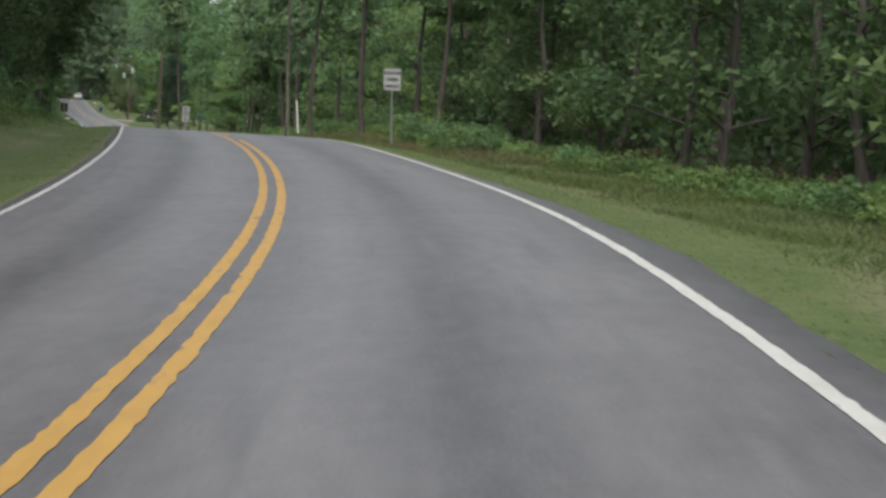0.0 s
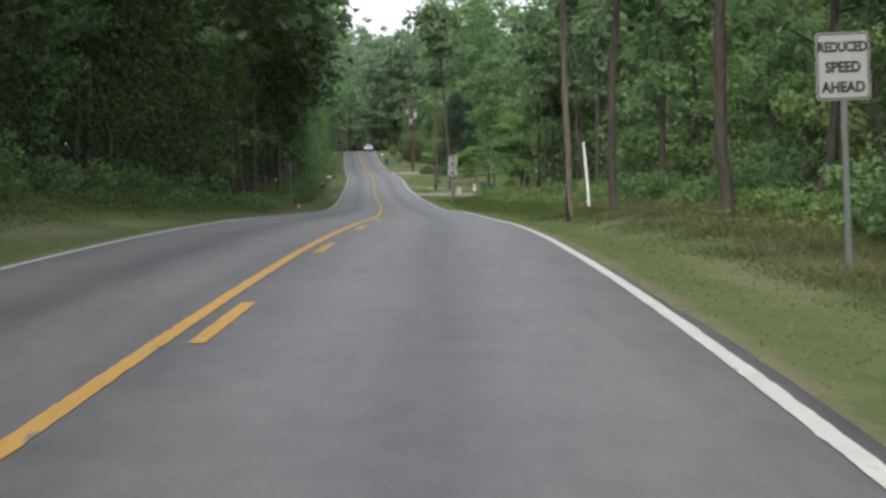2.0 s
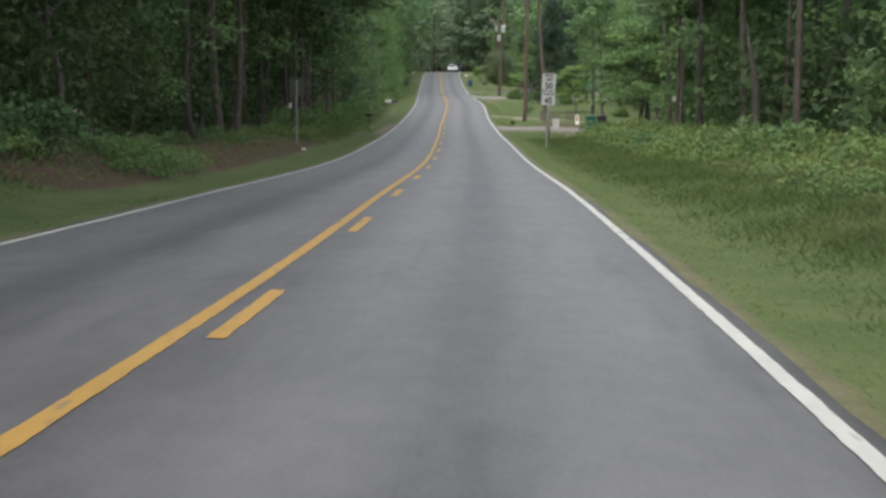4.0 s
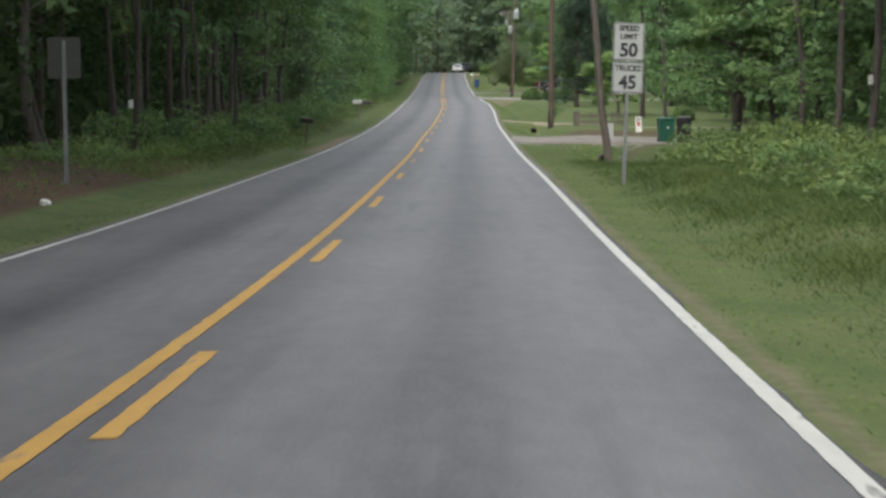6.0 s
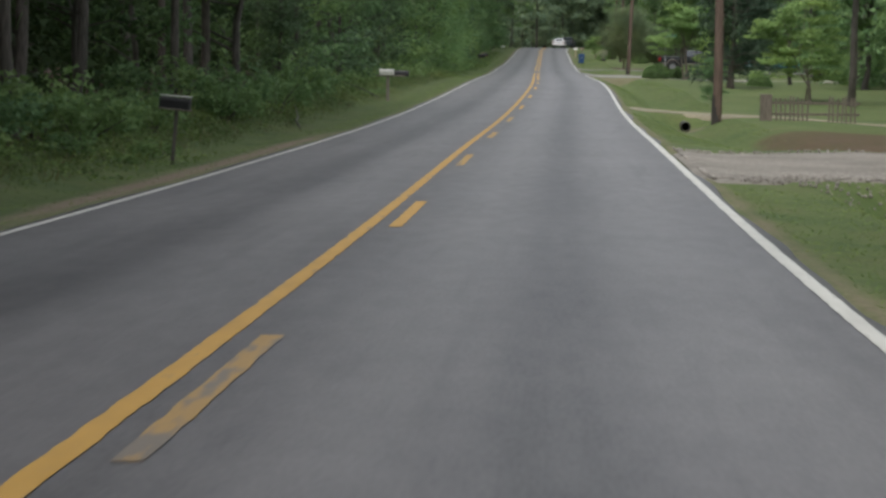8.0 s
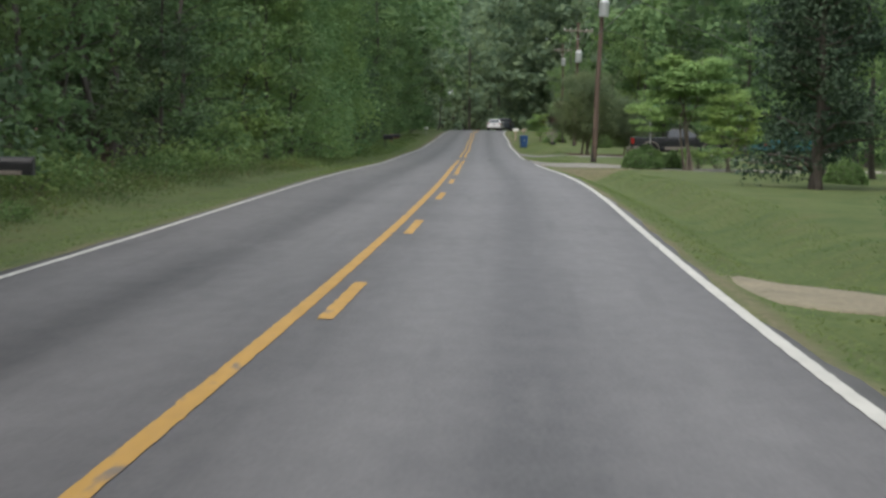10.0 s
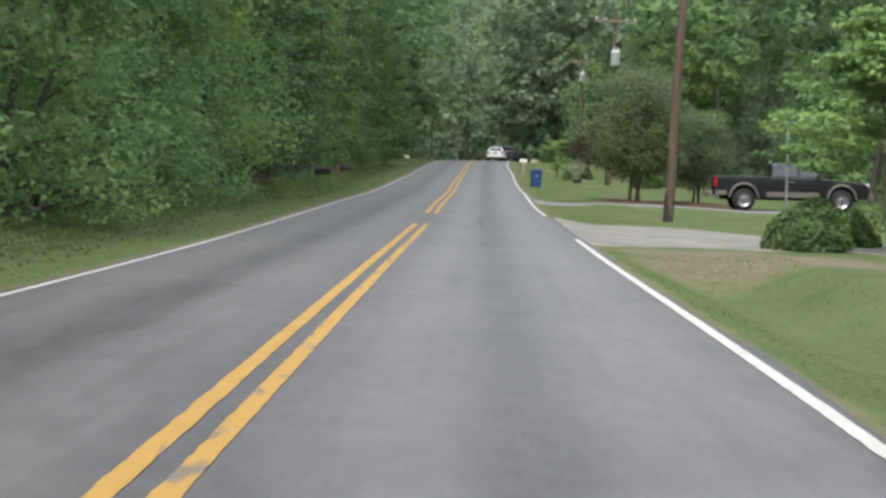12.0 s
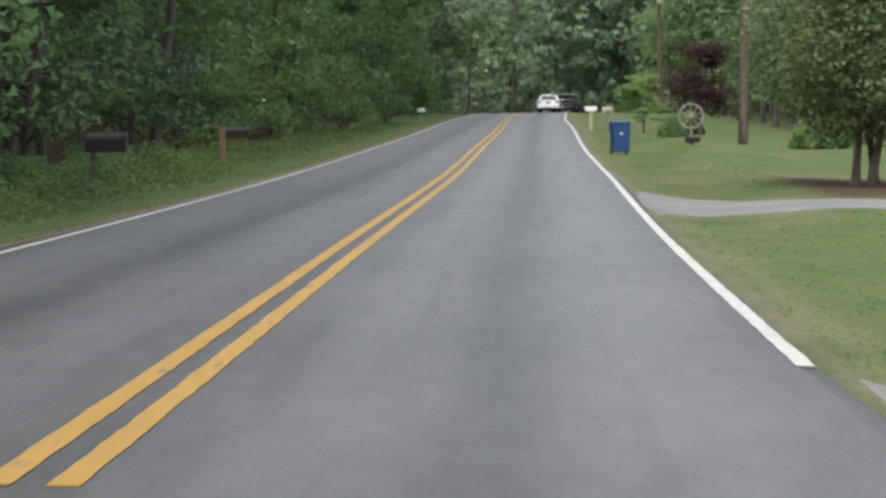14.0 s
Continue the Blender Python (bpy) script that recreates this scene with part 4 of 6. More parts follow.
# woods that close the view: canopy, leaf wall and trunks too many to count
def build_woods(name, label, strips, seed, mat):
    rng = np.random.default_rng(seed)
    pcs, trunks = [], []
    for (y0, y1, d0, d1, n, top, size, stems) in strips:
        c = n // 24
        ys, ds = rng.uniform(y0, y1, c), rng.uniform(d0, d1, c)
        crest = top * (0.9 + 0.1 * np.sin(ys * 0.61 + ds * 0.37) * np.sin(ds * 0.83 + 1.1))
        cs = at(ys, ds) + np.column_stack([np.zeros((c, 2)), crest * rng.uniform(0.02, 1.0, c) ** 0.8])
        pts, out = clumped(rng, cs, rng.uniform(0.9, 1.9, c), 24, 0.7)
        pcs.append(leaf_sprays(pts, size, rng, 0.3, out))
        for q in at(rng.uniform(y0, y1, stems), rng.uniform(d0, d1, stems), -0.2):
            trunks.append(tube([q, q + (0, 0, top * 0.5), q + (rng.normal(0, 0.4), 0, top)], [0.2, 0.16, 0.05], 6))
    v, f = join(pcs)
    leaves = tagged(new(name, mesh_from(name, v, f, mat)), label, "woods", kind="stuff")
    v, f = join(trunks)
    tagged(part("trunk_stand", mesh_from("trunk_stand", v, f, BARK), leaves, "thin grey-brown trunks"), kind="stuff")
    return leaves


# inner woods: leaves coloured dark to stand for shade
build_woods("woods", "dense woods behind the forest edge, leaf colour darkened for shade", [
    (-40, 330, -26, -14.5, 44000, 20, 0.72, 110), (330, 345, -22, -10.5, 2600, 19, 0.62, 6)], 31, LEAF_SHADED)
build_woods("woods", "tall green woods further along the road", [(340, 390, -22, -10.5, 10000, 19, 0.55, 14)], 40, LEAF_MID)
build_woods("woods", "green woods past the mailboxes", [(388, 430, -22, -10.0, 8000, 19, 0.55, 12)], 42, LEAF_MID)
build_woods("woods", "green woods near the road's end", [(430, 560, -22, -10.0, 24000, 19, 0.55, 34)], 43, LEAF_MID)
build_woods("woods", "saplings and brush inside the woods, leaf colour darkened for shade", [
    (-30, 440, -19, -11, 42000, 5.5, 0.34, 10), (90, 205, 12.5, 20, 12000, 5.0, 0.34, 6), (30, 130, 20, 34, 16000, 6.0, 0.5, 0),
    (10, 150, -12.5, -9.4, 30000, 8.0, 0.2, 0), (150, 205, -12.5, -9.2, 14000, 7.5, 0.2, 0), (205, 268, -15.0, -11.5, 12000, 7.5, 0.24, 0)], 34, LEAF_SHADED)


def build_canopy(strips, mat, label, seed):
    """The closed roof of leaves over the woods' floor."""
    rng = np.random.default_rng(seed)
    pcs = []
    for y0, y1, d0, d1, c, z0, z1 in strips:
        cs = at(rng.uniform(y0, y1, c), rng.uniform(d0, d1, c)) + np.column_stack([np.zeros((c, 2)), rng.uniform(z0, z1, c)])
        pts, out = clumped(rng, cs, rng.uniform(1.4, 2.6, c), 26, 0.5)
        pcs.append(leaf_sprays(pts, 0.7, rng, 0.6, out))
    v, f = join(pcs)
    return tagged(new("canopy", mesh_from("canopy", v, f, mat)), label, "woods", kind="stuff")


# overhead leaf clumps, mostly out of view, added to shade woods and left verge
build_canopy([(-40, 335, -30, -6.8, 1800, 11, 20), (150, 214, -8, -3.6, 150, 9.5, 18), (205, 268, -9, -5.2, 170, 8.5, 17), (20, 150, -9, -5.0, 200, 9.5, 17), (105, 150, -6.0, -3.2, 70, 9.0, 16), (-20, 90, 13, 30, 330, 11, 19)], LEAF_SHADED, "high canopy added for shade over the woods' floor, leaves coloured dark", 36)
build_canopy([(205, 240, 14, 25, 170, 9, 20), (150, 208, 13, 22, 150, 10, 20), (242, 330, 17, 28, 220, 11, 23), (335, 565, -26, -8.8, 900, 12, 31), (335, 540, -9, -3.2, 300, 10, 28), (430, 600, 13, 28, 900, 9, 31), (234, 450, 27, 40, 700, 10, 27)], LEAF_MID, "green canopy of the tall trees further on", 38)
build_woods("woods", "dense green woods behind the forest edge", [
    (120, 205, 16, 27, 20000, 16, 0.5, 30), (195, 470, 31, 42, 30000, 20, 0.78, 60)], 33, LEAF_MID)
build_woods("woods", "woods behind the first bend, leaf colour darkened for half shade", [(20, 120, 14.5, 24, 50000, 14, 0.25, 36), (0, 96, 10.8, 15.5, 16000, 4.2, 0.22, 0)], 39, LEAF_HALF_SHADED)
# the far end's haze sits in this leaf colour
build_woods("woods", "pine woods closing the road's far end, leaf colour paled for haze", [
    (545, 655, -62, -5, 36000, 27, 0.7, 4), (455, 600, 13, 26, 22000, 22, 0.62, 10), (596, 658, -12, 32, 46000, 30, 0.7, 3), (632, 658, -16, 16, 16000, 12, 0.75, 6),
    (652, 690, -60, 60, 16000, 10, 1.5, 4), (652, 700, -70, 70, 36000, 36, 1.7, 4), (600, 650, -20, 10, 22000, 34, 0.8, 4)], 32, LEAF_HAZED)
build_woods("woods", "leafy brush at the back of the yards", [
    (203, 234, 13.5, 24, 16000, 4.5, 0.3, 6), (243, 345, 17.5, 27, 26000, 5.0, 0.38, 12), (365, 450, 21, 30, 22000, 5, 0.36, 8)], 37, LEAF_MID)


def build_far_woods():
    """The wider woods to both sides: trunks under rough crowns."""
    rng = np.random.default_rng(35)
    leaves, stems = [], []
    for sgn, d0, c in ((-1, 25, 1500), (1, 43, 1300)):
        ys, ds = rng.uniform(-150, 690, c), sgn * (d0 + 150 * rng.uniform(0, 1, c) ** 1.3)
        base, top = at(ys, ds), rng.uniform(13, 19, c)
        for q, h in zip(base, top):
            stems.append(tube([q - (0, 0, 0.3), q + (0, 0, h)], [0.2, 0.06], 4))
        cs = np.repeat(base, 3, 0) + np.column_stack([rng.normal(0, 1.3, (3 * c, 2)), np.repeat(top, 3) * rng.uniform(0.5, 0.98, 3 * c)])
        pts, out = clumped(rng, cs, rng.uniform(2.2, 4.0, 3 * c), 16, 0.75)
        leaves.append(leaf_sprays(pts, 1.2, rng, 0.5, out))
    v, f = join(leaves)
    woods = tagged(new("woods", mesh_from("woods", v, f, LEAF_MID)), "unbroken trees of the wider woods", "woods", kind="stuff")
    v, f = join(stems)
    tagged(part("trunk_stand", mesh_from("trunk_stand", v, f, BARK), woods, "thin grey-brown trunks"), kind="stuff")
    return woods


build_far_woods()


# grass: blades on the verges and lawns
def build_grass():
    rng = np.random.default_rng(41)
    bits = []
    for (y0, y1, d0, d1, n, lo, hi) in ((5, 440, 3.5, 6.6, 190000, 0.02, 0.065), (5, 440, -6.4, -3.2, 110000, 0.02, 0.07), (80, 225, 6.0, 9.4, 20000, 0.04, 0.14), (5, 80, 6, 10, 16000, 0.03, 0.1),
                                    (60, 440, -8.0, -5.4, 26000, 0.06, 0.24)):
        ys, ds = rng.uniform(y0, y1, n), rng.uniform(d0, d1, n)
        ok = np.ones(n, bool)
        for a, b in ((230, 243.5), (344, 366), (386.5, 394)):
            ok &= ~((ys > a) & (ys < b) & (ds > 0))
        ok &= ~((ys > 138) & (ys < 200) & (ds < -4.9) & (rng.uniform(0, 1, n) < 0.85))
        ok &= ~((ys > 267 + (10 - ds)) & (ys < 270.5 + (10 - ds) * 0.9) & (ds > 3))
        ok &= ~((ys > 220) & (ys < 252) & (ds < -3) & (ds > -4.1) & (rng.uniform(0, 1, n) < 0.85))
        ok &= ~((ys > 242) & (ys < 257) & (ds > 5.8) & (ds < 12) & (rng.uniform(0, 1, n) < 0.85))
        ys, ds = ys[ok], ds[ok]
        m = len(ys)
        p = at(ys, ds, -0.01)
        h = rng.uniform(lo, hi, m)
        a = rng.uniform(0, 2 * math.pi, m)
        side = np.column_stack([np.cos(a), np.sin(a), np.zeros(m)]) * (0.009 + 0.06 * h)[:, None]
        tip = p + np.column_stack([rng.normal(0, 1.3, m) * h, rng.normal(0, 1.3, m) * h, h * 0.6])
        bits.append(np.stack([p - side, p + side, tip], 1).reshape(-1, 3))
    v = np.concatenate(bits)
    return tagged(new("grass", mesh_from("grass", v, np.arange(len(v)).reshape(-1, 3), GRASS)), "uneven green and straw-coloured grass on the verges", "grass", kind="stuff")


build_grass()


def build_tall_grass():
    """Uncut grass between the mown strip and the brush, with paler seed heads."""
    rng = np.random.default_rng(43)
    for (belts, mat, label) in (
            (((112, 216, 4.2, 7.4, 88000, 0.09, 0.26), (104, 150, 6.3, 9.0, 22000, 0.15, 0.42), (78, 114, 4.4, 8.6, 22000, 0.06, 0.2), (6, 84, 4.7, 9.8, 56000, 0.05, 0.24), (16, 140, -8.6, -5.4, 30000, 0.1, 0.32), (200, 345, -7.2, -4.6, 30000, 0.08, 0.26), (335, 470, -6.4, -4.4, 24000, 0.06, 0.24)),
             GRASS_TALL, "uncut dark green grass behind the mown strip"),
            (((54, 128, 5.0, 9.0, 30000, 0.1, 0.4), (128, 152, 6.2, 8.8, 7000, 0.2, 0.5), (152, 212, 6.8, 12.0, 12000, 0.2, 0.5), (6, 84, 4.6, 9.2, 9000, 0.06, 0.24), (200, 345, -6.6, -4.6, 4000, 0.15, 0.4)),
             GRASS_DRY, "straw-coloured seed heads in the uncut grass")):
        bits = []
        for y0, y1, d0, d1, n, lo, hi in belts:
            ys, ds = rng.uniform(y0, y1, n), rng.uniform(d0, d1, n)
            edge = np.minimum(np.abs(ds - (d0 if d0 > 0 else d1)) / 0.9, 1.0)
            tuft = 0.5 + 0.5 * np.sin(ys * 0.9 + ds * 1.3) * np.sin(ys * 0.37 - ds * 1.9 + 0.7)
            ok = rng.uniform(0, 1, n) < 0.25 + 0.75 * edge
            ok &= ~((ds > 0) & (ys > 226) & (ys < 244)) & ~((ds < 0) & (ys > 220) & (ys < 250) & (ds > -5.0))
            ok &= ~((ys > 140) & (ys < 178) & (ds < -4.9) & (rng.uniform(0, 1, n) < 0.6))
            ys, ds, edge, tuft = ys[ok], ds[ok], edge[ok], tuft[ok]
            m = len(ys)
            h = (lo + (hi - lo) * tuft) * (0.35 + 0.65 * edge) * rng.uniform(0.5, 1.1, m)
            p = at(ys, ds, -0.01)
            a = rng.uniform(0, 2 * math.pi, m)
            side = np.column_stack([np.cos(a), np.sin(a), np.zeros(m)]) * (0.006 + 0.016 * h)[:, None]
            bend = np.column_stack([rng.normal(0, 0.75, m) * h, rng.normal(0, 0.75, m) * h, h * rng.uniform(0.45, 1, m)])
            bits.append(np.stack([p - side, p + side, p + bend], 1).reshape(-1, 3))
        v = np.concatenate(bits)
        tagged(new("tall_grass", mesh_from("tall_grass", v, np.arange(len(v)).reshape(-1, 3), mat)), label, "grass", kind="stuff")


build_tall_grass()


def build_weeds():
    """Waist-low brambles and ferns on the bank before the first drive, and weeds along both wood edges."""
    rng = np.random.default_rng(47)
    bits = []
    for (y0, y1, d0, d1, n, lo, hi, size) in ((152, 214, 6.4, 13.5, 42000, 0.15, 0.9, 0.1), (140, 206, -8.6, -5.4, 7000, 0.03, 0.3, 0.055), (8, 84, 7.6, 10.6, 16000, 0.15, 0.6, 0.095), (84, 152, 6.2, 8.8, 13000, 0.12, 0.45, 0.085), (214, 330, -7.6, -5.6, 22000, 0.15, 0.7, 0.07), (330, 440, -6.8, -4.3, 16000, 0.05, 0.3, 0.06), (378, 403, -5.6, -4.2, 15000, 0.35, 0.75, 0.05), (232, 240, -5.4, -4.2, 1800, 0.1, 0.5, 0.045),
                                              (20, 138, -8.4, -6.2, 16000, 0.1, 0.45, 0.07)):
        ys, ds = rng.uniform(y0, y1, n), rng.uniform(d0, d1, n)
        h = lo + (hi - lo) * (0.5 + 0.5 * np.sin(ys * 0.83 + ds * 0.7) * np.sin(ds * 1.37 - ys * 0.41))
        rim = np.minimum(np.abs(ds - d0 if d0 > 0 else ds - d1), 1.0) * (0.6 + 0.4 * np.sin(ys * 1.9))
        ok = rng.uniform(0, 1, n) < 0.15 + rim
        ys, ds, h, rim = ys[ok], ds[ok], h[ok], rim[ok]
        up = h * np.clip(0.25 + rim, 0, 1) * rng.uniform(0.05, 1, len(ys)) ** 0.5
        bits.append(leaf_sprays(at(ys, ds, up), size, rng, 0.45))
    v, f = join(bits)
    return tagged(new("weeds", mesh_from("weeds", v, f, LEAF_WEED)), "yellow-green brambles, ferns and weeds along the wood edge", "weeds", kind="stuff")


build_weeds()


def build_stones():
    """Loose gravel on the first drive and along the culvert."""
    rng = np.random.default_rng(44)
    ico = bmesh.new()
    bmesh.ops.create_icosphere(ico, subdivisions=1, radius=1)
    iv = np.array([v.co[:] for v in ico.verts])
    jf = np.array([[v.index for v in f.verts] for f in ico.faces])
    ico.free()
    n = 5700
    row = rng.choice([0, 1, 2], n - 700, p=[0.3, 0.3, 0.4])
    lane = np.where(row == 0, rng.normal(232.6, 0.7, n - 700), np.where(row == 1, rng.normal(236.8, 0.9, n - 700), rng.uniform(230.6, 240.6, n - 700)))
    ys = np.concatenate([np.where((lane < 230.8) | (lane > 240.2), rng.uniform(231.5, 239.5, n - 700), lane), 231.6 - 2.0 * rng.uniform(0, 1, 700) ** 1.5])
    ds = np.concatenate([3.4 + 7.5 * rng.uniform(0, 1, n - 700) ** 1.4, rng.uniform(6.9, 11.0, 700)])
    p = at(ys, ds, 0.03)
    r = np.concatenate([rng.uniform(0.01, 0.028, n - 700), rng.uniform(0.01, 0.03, 700)])
    v = p[:, None, :] + iv[None] * r[:, None, None] * rng.uniform(0.6, 1.25, (n, 1, 3))
    f = (jf[None] + (np.arange(n) * len(iv))[:, None, None]).reshape(-1, 3)
    return tagged(new("gravel", mesh_from("gravel", v.reshape(-1, 3), f, STONE)), "loose grey gravel on the drive and its shoulder", "gravel", kind="stuff")


build_stones()

# ---------- things along the road ----------
def box(sx, sy, sz, at_=(0, 0, 0), bevel=0.01, seg=1, taper=1.0, bm=None):
    """A box standing on at_, its top scaled by taper, edges bevelled."""
    out = bmesh.new()
    bmesh.ops.create_cube(out, size=1)
    for v in out.verts:
        k = taper if v.co.z > 0 else 1
        v.co = Vector((v.co.x * sx * k, v.co.y * sy * k, (v.co.z + 0.5) * sz))
    if bevel:
        bmesh.ops.bevel(out, geom=out.edges[:], offset=bevel, segments=seg, affect="EDGES", profile=0.5)
    bmesh.ops.translate(out, verts=out.verts, vec=at_)
    if bm is None:
        return out
    return merge(bm, out)


def merge(a, b):
    tmp = bpy.data.meshes.new("tmp")
    b.to_mesh(tmp)
    b.free()
    a.from_mesh(tmp)
    bpy.data.meshes.remove(tmp)
    return a


def rod(r, h, at_=(0, 0, 0), sides=12, r2=None, axis="Z", bm=None):
    out = bmesh.new()
    bmesh.ops.create_cone(out, cap_ends=True, segments=sides, radius1=r, radius2=r if r2 is None else r2, depth=h)
    bmesh.ops.translate(out, verts=out.verts, vec=(0, 0, h / 2))
    if axis == "Y":
        bmesh.ops.rotate(out, verts=out.verts, matrix=Matrix.Rotation(radians(-90), 3, "X"))
    if axis == "X":
        bmesh.ops.rotate(out, verts=out.verts, matrix=Matrix.Rotation(radians(90), 3, "Y"))
    bmesh.ops.translate(out, verts=out.verts, vec=at_)
    return out if bm is None else merge(bm, out)


def lathe(profile, sides=24, axis="X"):
    """Turned solid: profile of (radius, along)."""
    out = bmesh.new()
    rings = []
    for r, a in profile:
        ring = []
        for k in range(sides):
            t = 2 * math.pi * k / sides
            p = (a, r * math.cos(t), r * math.sin(t)) if axis == "X" else (r * math.cos(t), a, r * math.sin(t)) if axis == "Y" else (r * math.cos(t), r * math.sin(t), a)
            ring.append(out.verts.new(p))
        rings.append(ring)
    for a, b in zip(rings, rings[1:]):
        for k in range(sides):
            out.faces.new((a[k], a[(k + 1) % sides], b[(k + 1) % sides], b[k]))
    bmesh.ops.recalc_face_normals(out, faces=out.faces)
    return out


def slab(outline, y0, y1, bevel=0.0):
    """An outline of (x, z) points drawn out along y."""
    out = bmesh.new()
    f = out.faces.new([out.verts.new((x, y0, z)) for x, z in outline])
    ext = bmesh.ops.extrude_face_region(out, geom=[f])
    bmesh.ops.translate(out, verts=[g for g in ext["geom"] if isinstance(g, bmesh.types.BMVert)], vec=(0, y1 - y0, 0))
    bmesh.ops.recalc_face_normals(out, faces=out.faces)
    if bevel:
        bmesh.ops.bevel(out, geom=out.edges[:], offset=bevel, segments=2, affect="EDGES", profile=0.6)
    return out


def give(name, bm, mat, parent, label="", shade=False):
    me = bpy.data.meshes.new(name)
    bm.to_mesh(me)
    bm.free()
    me.materials.append(mat)
    if shade:
        smooth(me)
    return part(name, me, parent, label)


def thing(name, m, label, category, group=""):
    root = tagged(new(name), label, category, group)
    root.matrix_basis = m
    return root


def rounded(w, h, r, z0=0.0, n=5):
    pts = []
    for cx, cz, a0 in ((w / 2 - r, z0 + r, -90), (w / 2 - r, z0 + h - r, 0), (-w / 2 + r, z0 + h - r, 90), (-w / 2 + r, z0 + r, 180)):
        for k in range(n):
            a = radians(a0 + 90 * k / (n - 1))
            pts.append((cx + r * math.cos(a), cz + r * math.sin(a)))
    return pts


def frame_ring(w, h, r, z0, inset, line, y):
    """A thin printed border."""
    a, b = rounded(w - 2 * inset, h - 2 * inset, r, z0 + inset), rounded(w - 2 * inset - 2 * line, h - 2 * inset - 2 * line, r - line / 2, z0 + inset + line)
    out = bmesh.new()
    va, vb = [out.verts.new((x, y, z)) for x, z in a], [out.verts.new((x, y, z)) for x, z in b]
    n = len(va)
    for k in range(n):
        out.faces.new((va[k], va[(k + 1) % n], vb[(k + 1) % n], vb[k]))
    return out


def letters(text, size, x, y, z, parent, stretch=1.0, bold=0.006):
    """Words in the built-in font, centred at x, facing back along the road."""
    cu = bpy.data.curves.new("legend", "FONT")
    cu.body, cu.size, cu.align_x, cu.extrude, cu.offset = text, size, "CENTER", 0.0008, bold
    tmp = bpy.data.objects.new("legend", cu)
    scene.collection.objects.link(tmp)
    dg = bpy.context.evaluated_depsgraph_get()
    me = bpy.data.meshes.new_from_object(tmp.evaluated_get(dg))
    bpy.data.objects.remove(tmp)
    me.transform(Matrix.Translation((x, y, z)) @ Matrix.Rotation(radians(90), 4, "X") @ Matrix.Diagonal((stretch, 1, 1, 1)))
    # one mesh a letter: faces whose spans along x overlap belong together
    co = np.array([v.co[:] for v in me.vertices])
    spans = sorted((min(co[i, 0] for i in f.vertices), max(co[i, 0] for i in f.vertices), tuple(f.vertices)) for f in me.polygons)
    glyphs, reach = [], -1e9
    for lo, hi, f in spans:
        if lo > reach - 1e-5:
            glyphs.append([])
        glyphs[-1].append(f)
        reach = max(reach, hi)
    for faces in glyphs:
        used = sorted({i for f in faces for i in f})
        back_to = {i: k for k, i in enumerate(used)}
        g = bpy.data.meshes.new("letter")
        g.from_pydata(co[used].tolist(), [], [[back_to[i] for i in f] for f in faces])
        g.materials.append(SIGN_BLACK)
        part("letter", g, parent, "black letter")


def sign_post(root, h, r=0.03):
    bm = box(0.06, 0.012, h + 0.4, (0, 0.018, -0.4), 0.003)
    box(0.012, 0.03, h + 0.4, (-0.03, 0.03, -0.4), 0.003, bm=bm)
    box(0.012, 0.03, h + 0.4, (0.03, 0.03, -0.4), 0.003, bm=bm)
    give("post", bm, STEEL, root, "galvanised channel post")


def panel(root, w, h, z0, back=SIGN_BACK):
    p = give("panel", slab(rounded(w, h, 0.045, z0), 0.0, 0.004), SIGN_WHITE, root, "white sheeted panel")
    give("border", frame_ring(w, h, 0.036, z0, 0.012, 0.014, -0.0025), SIGN_BLACK, p, "thin black border")
    for z in (z0 + 0.12, z0 + h - 0.12):
        give("bolt", rod(0.012, 0.01, (0, -0.008, z), 8, axis="Y"), STEEL, p)
    return p


# reduced speed sign
gz = float(rel_ground(75.7, 6.22))
s = thing("road_sign", stand(75.7, 6.22, 2, 0, 1, (0, -1.6)), "white rectangular speed warning sign on a steel post", "road sign")
b0 = 1.75 - gz
sign_post(s, b0 + 0.74)
p = panel(s, 0.61, 0.76, b0)
letters("REDUCED", 0.155, 0, -0.003, b0 + 0.545, p, 0.80)
letters("SPEED", 0.165, 0, -0.003, b0 + 0.315, p, 0.9)
letters("AHEAD", 0.165, 0, -0.003, b0 + 0.09, p, 0.9)
# speed limit sign
gz = float(rel_ground(196.1, 4.66))
s = thing("road_sign", stand(196.1, 4.66, 3, 0, 1, (0, 2.2)), "two white speed limit panels on one leaning steel post", "road sign")
b0 = 1.77 - gz
sign_post(s, b0 + 1.33)
p = panel(s, 0.61, 0.61, b0)
letters("TRUCKS", 0.15, 0, -0.003, b0 + 0.435, p, 0.9)
letters("45", 0.36, 0, -0.003, b0 + 0.09, p, 0.95, 0.012)
p = panel(s, 0.61, 0.74, b0 + 0.635)
letters("SPEED", 0.145, 0, -0.003, b0 + 1.215, p, 1.0)
letters("LIMIT", 0.145, 0, -0.003, b0 + 1.055, p, 1.0)
letters("50", 0.36, 0, -0.003, b0 + 0.72, p, 0.98, 0.012)
# the back of a sign for the other way
gz = float(rel_ground(193.5, -5.85))
s = thing("road_sign", stand(193.5, -5.85, 184), "bare back of a road sign on a steel post, darkened for forest shade", "road sign")
b0 = 2.05 - gz
sign_post(s, b0 + 0.7)
give("panel", slab(rounded(0.61, 0.76, 0.045, b0), 0.0, 0.004), SIGN_BACK, s, "unpainted metal panel, coloured dark for forest shade")


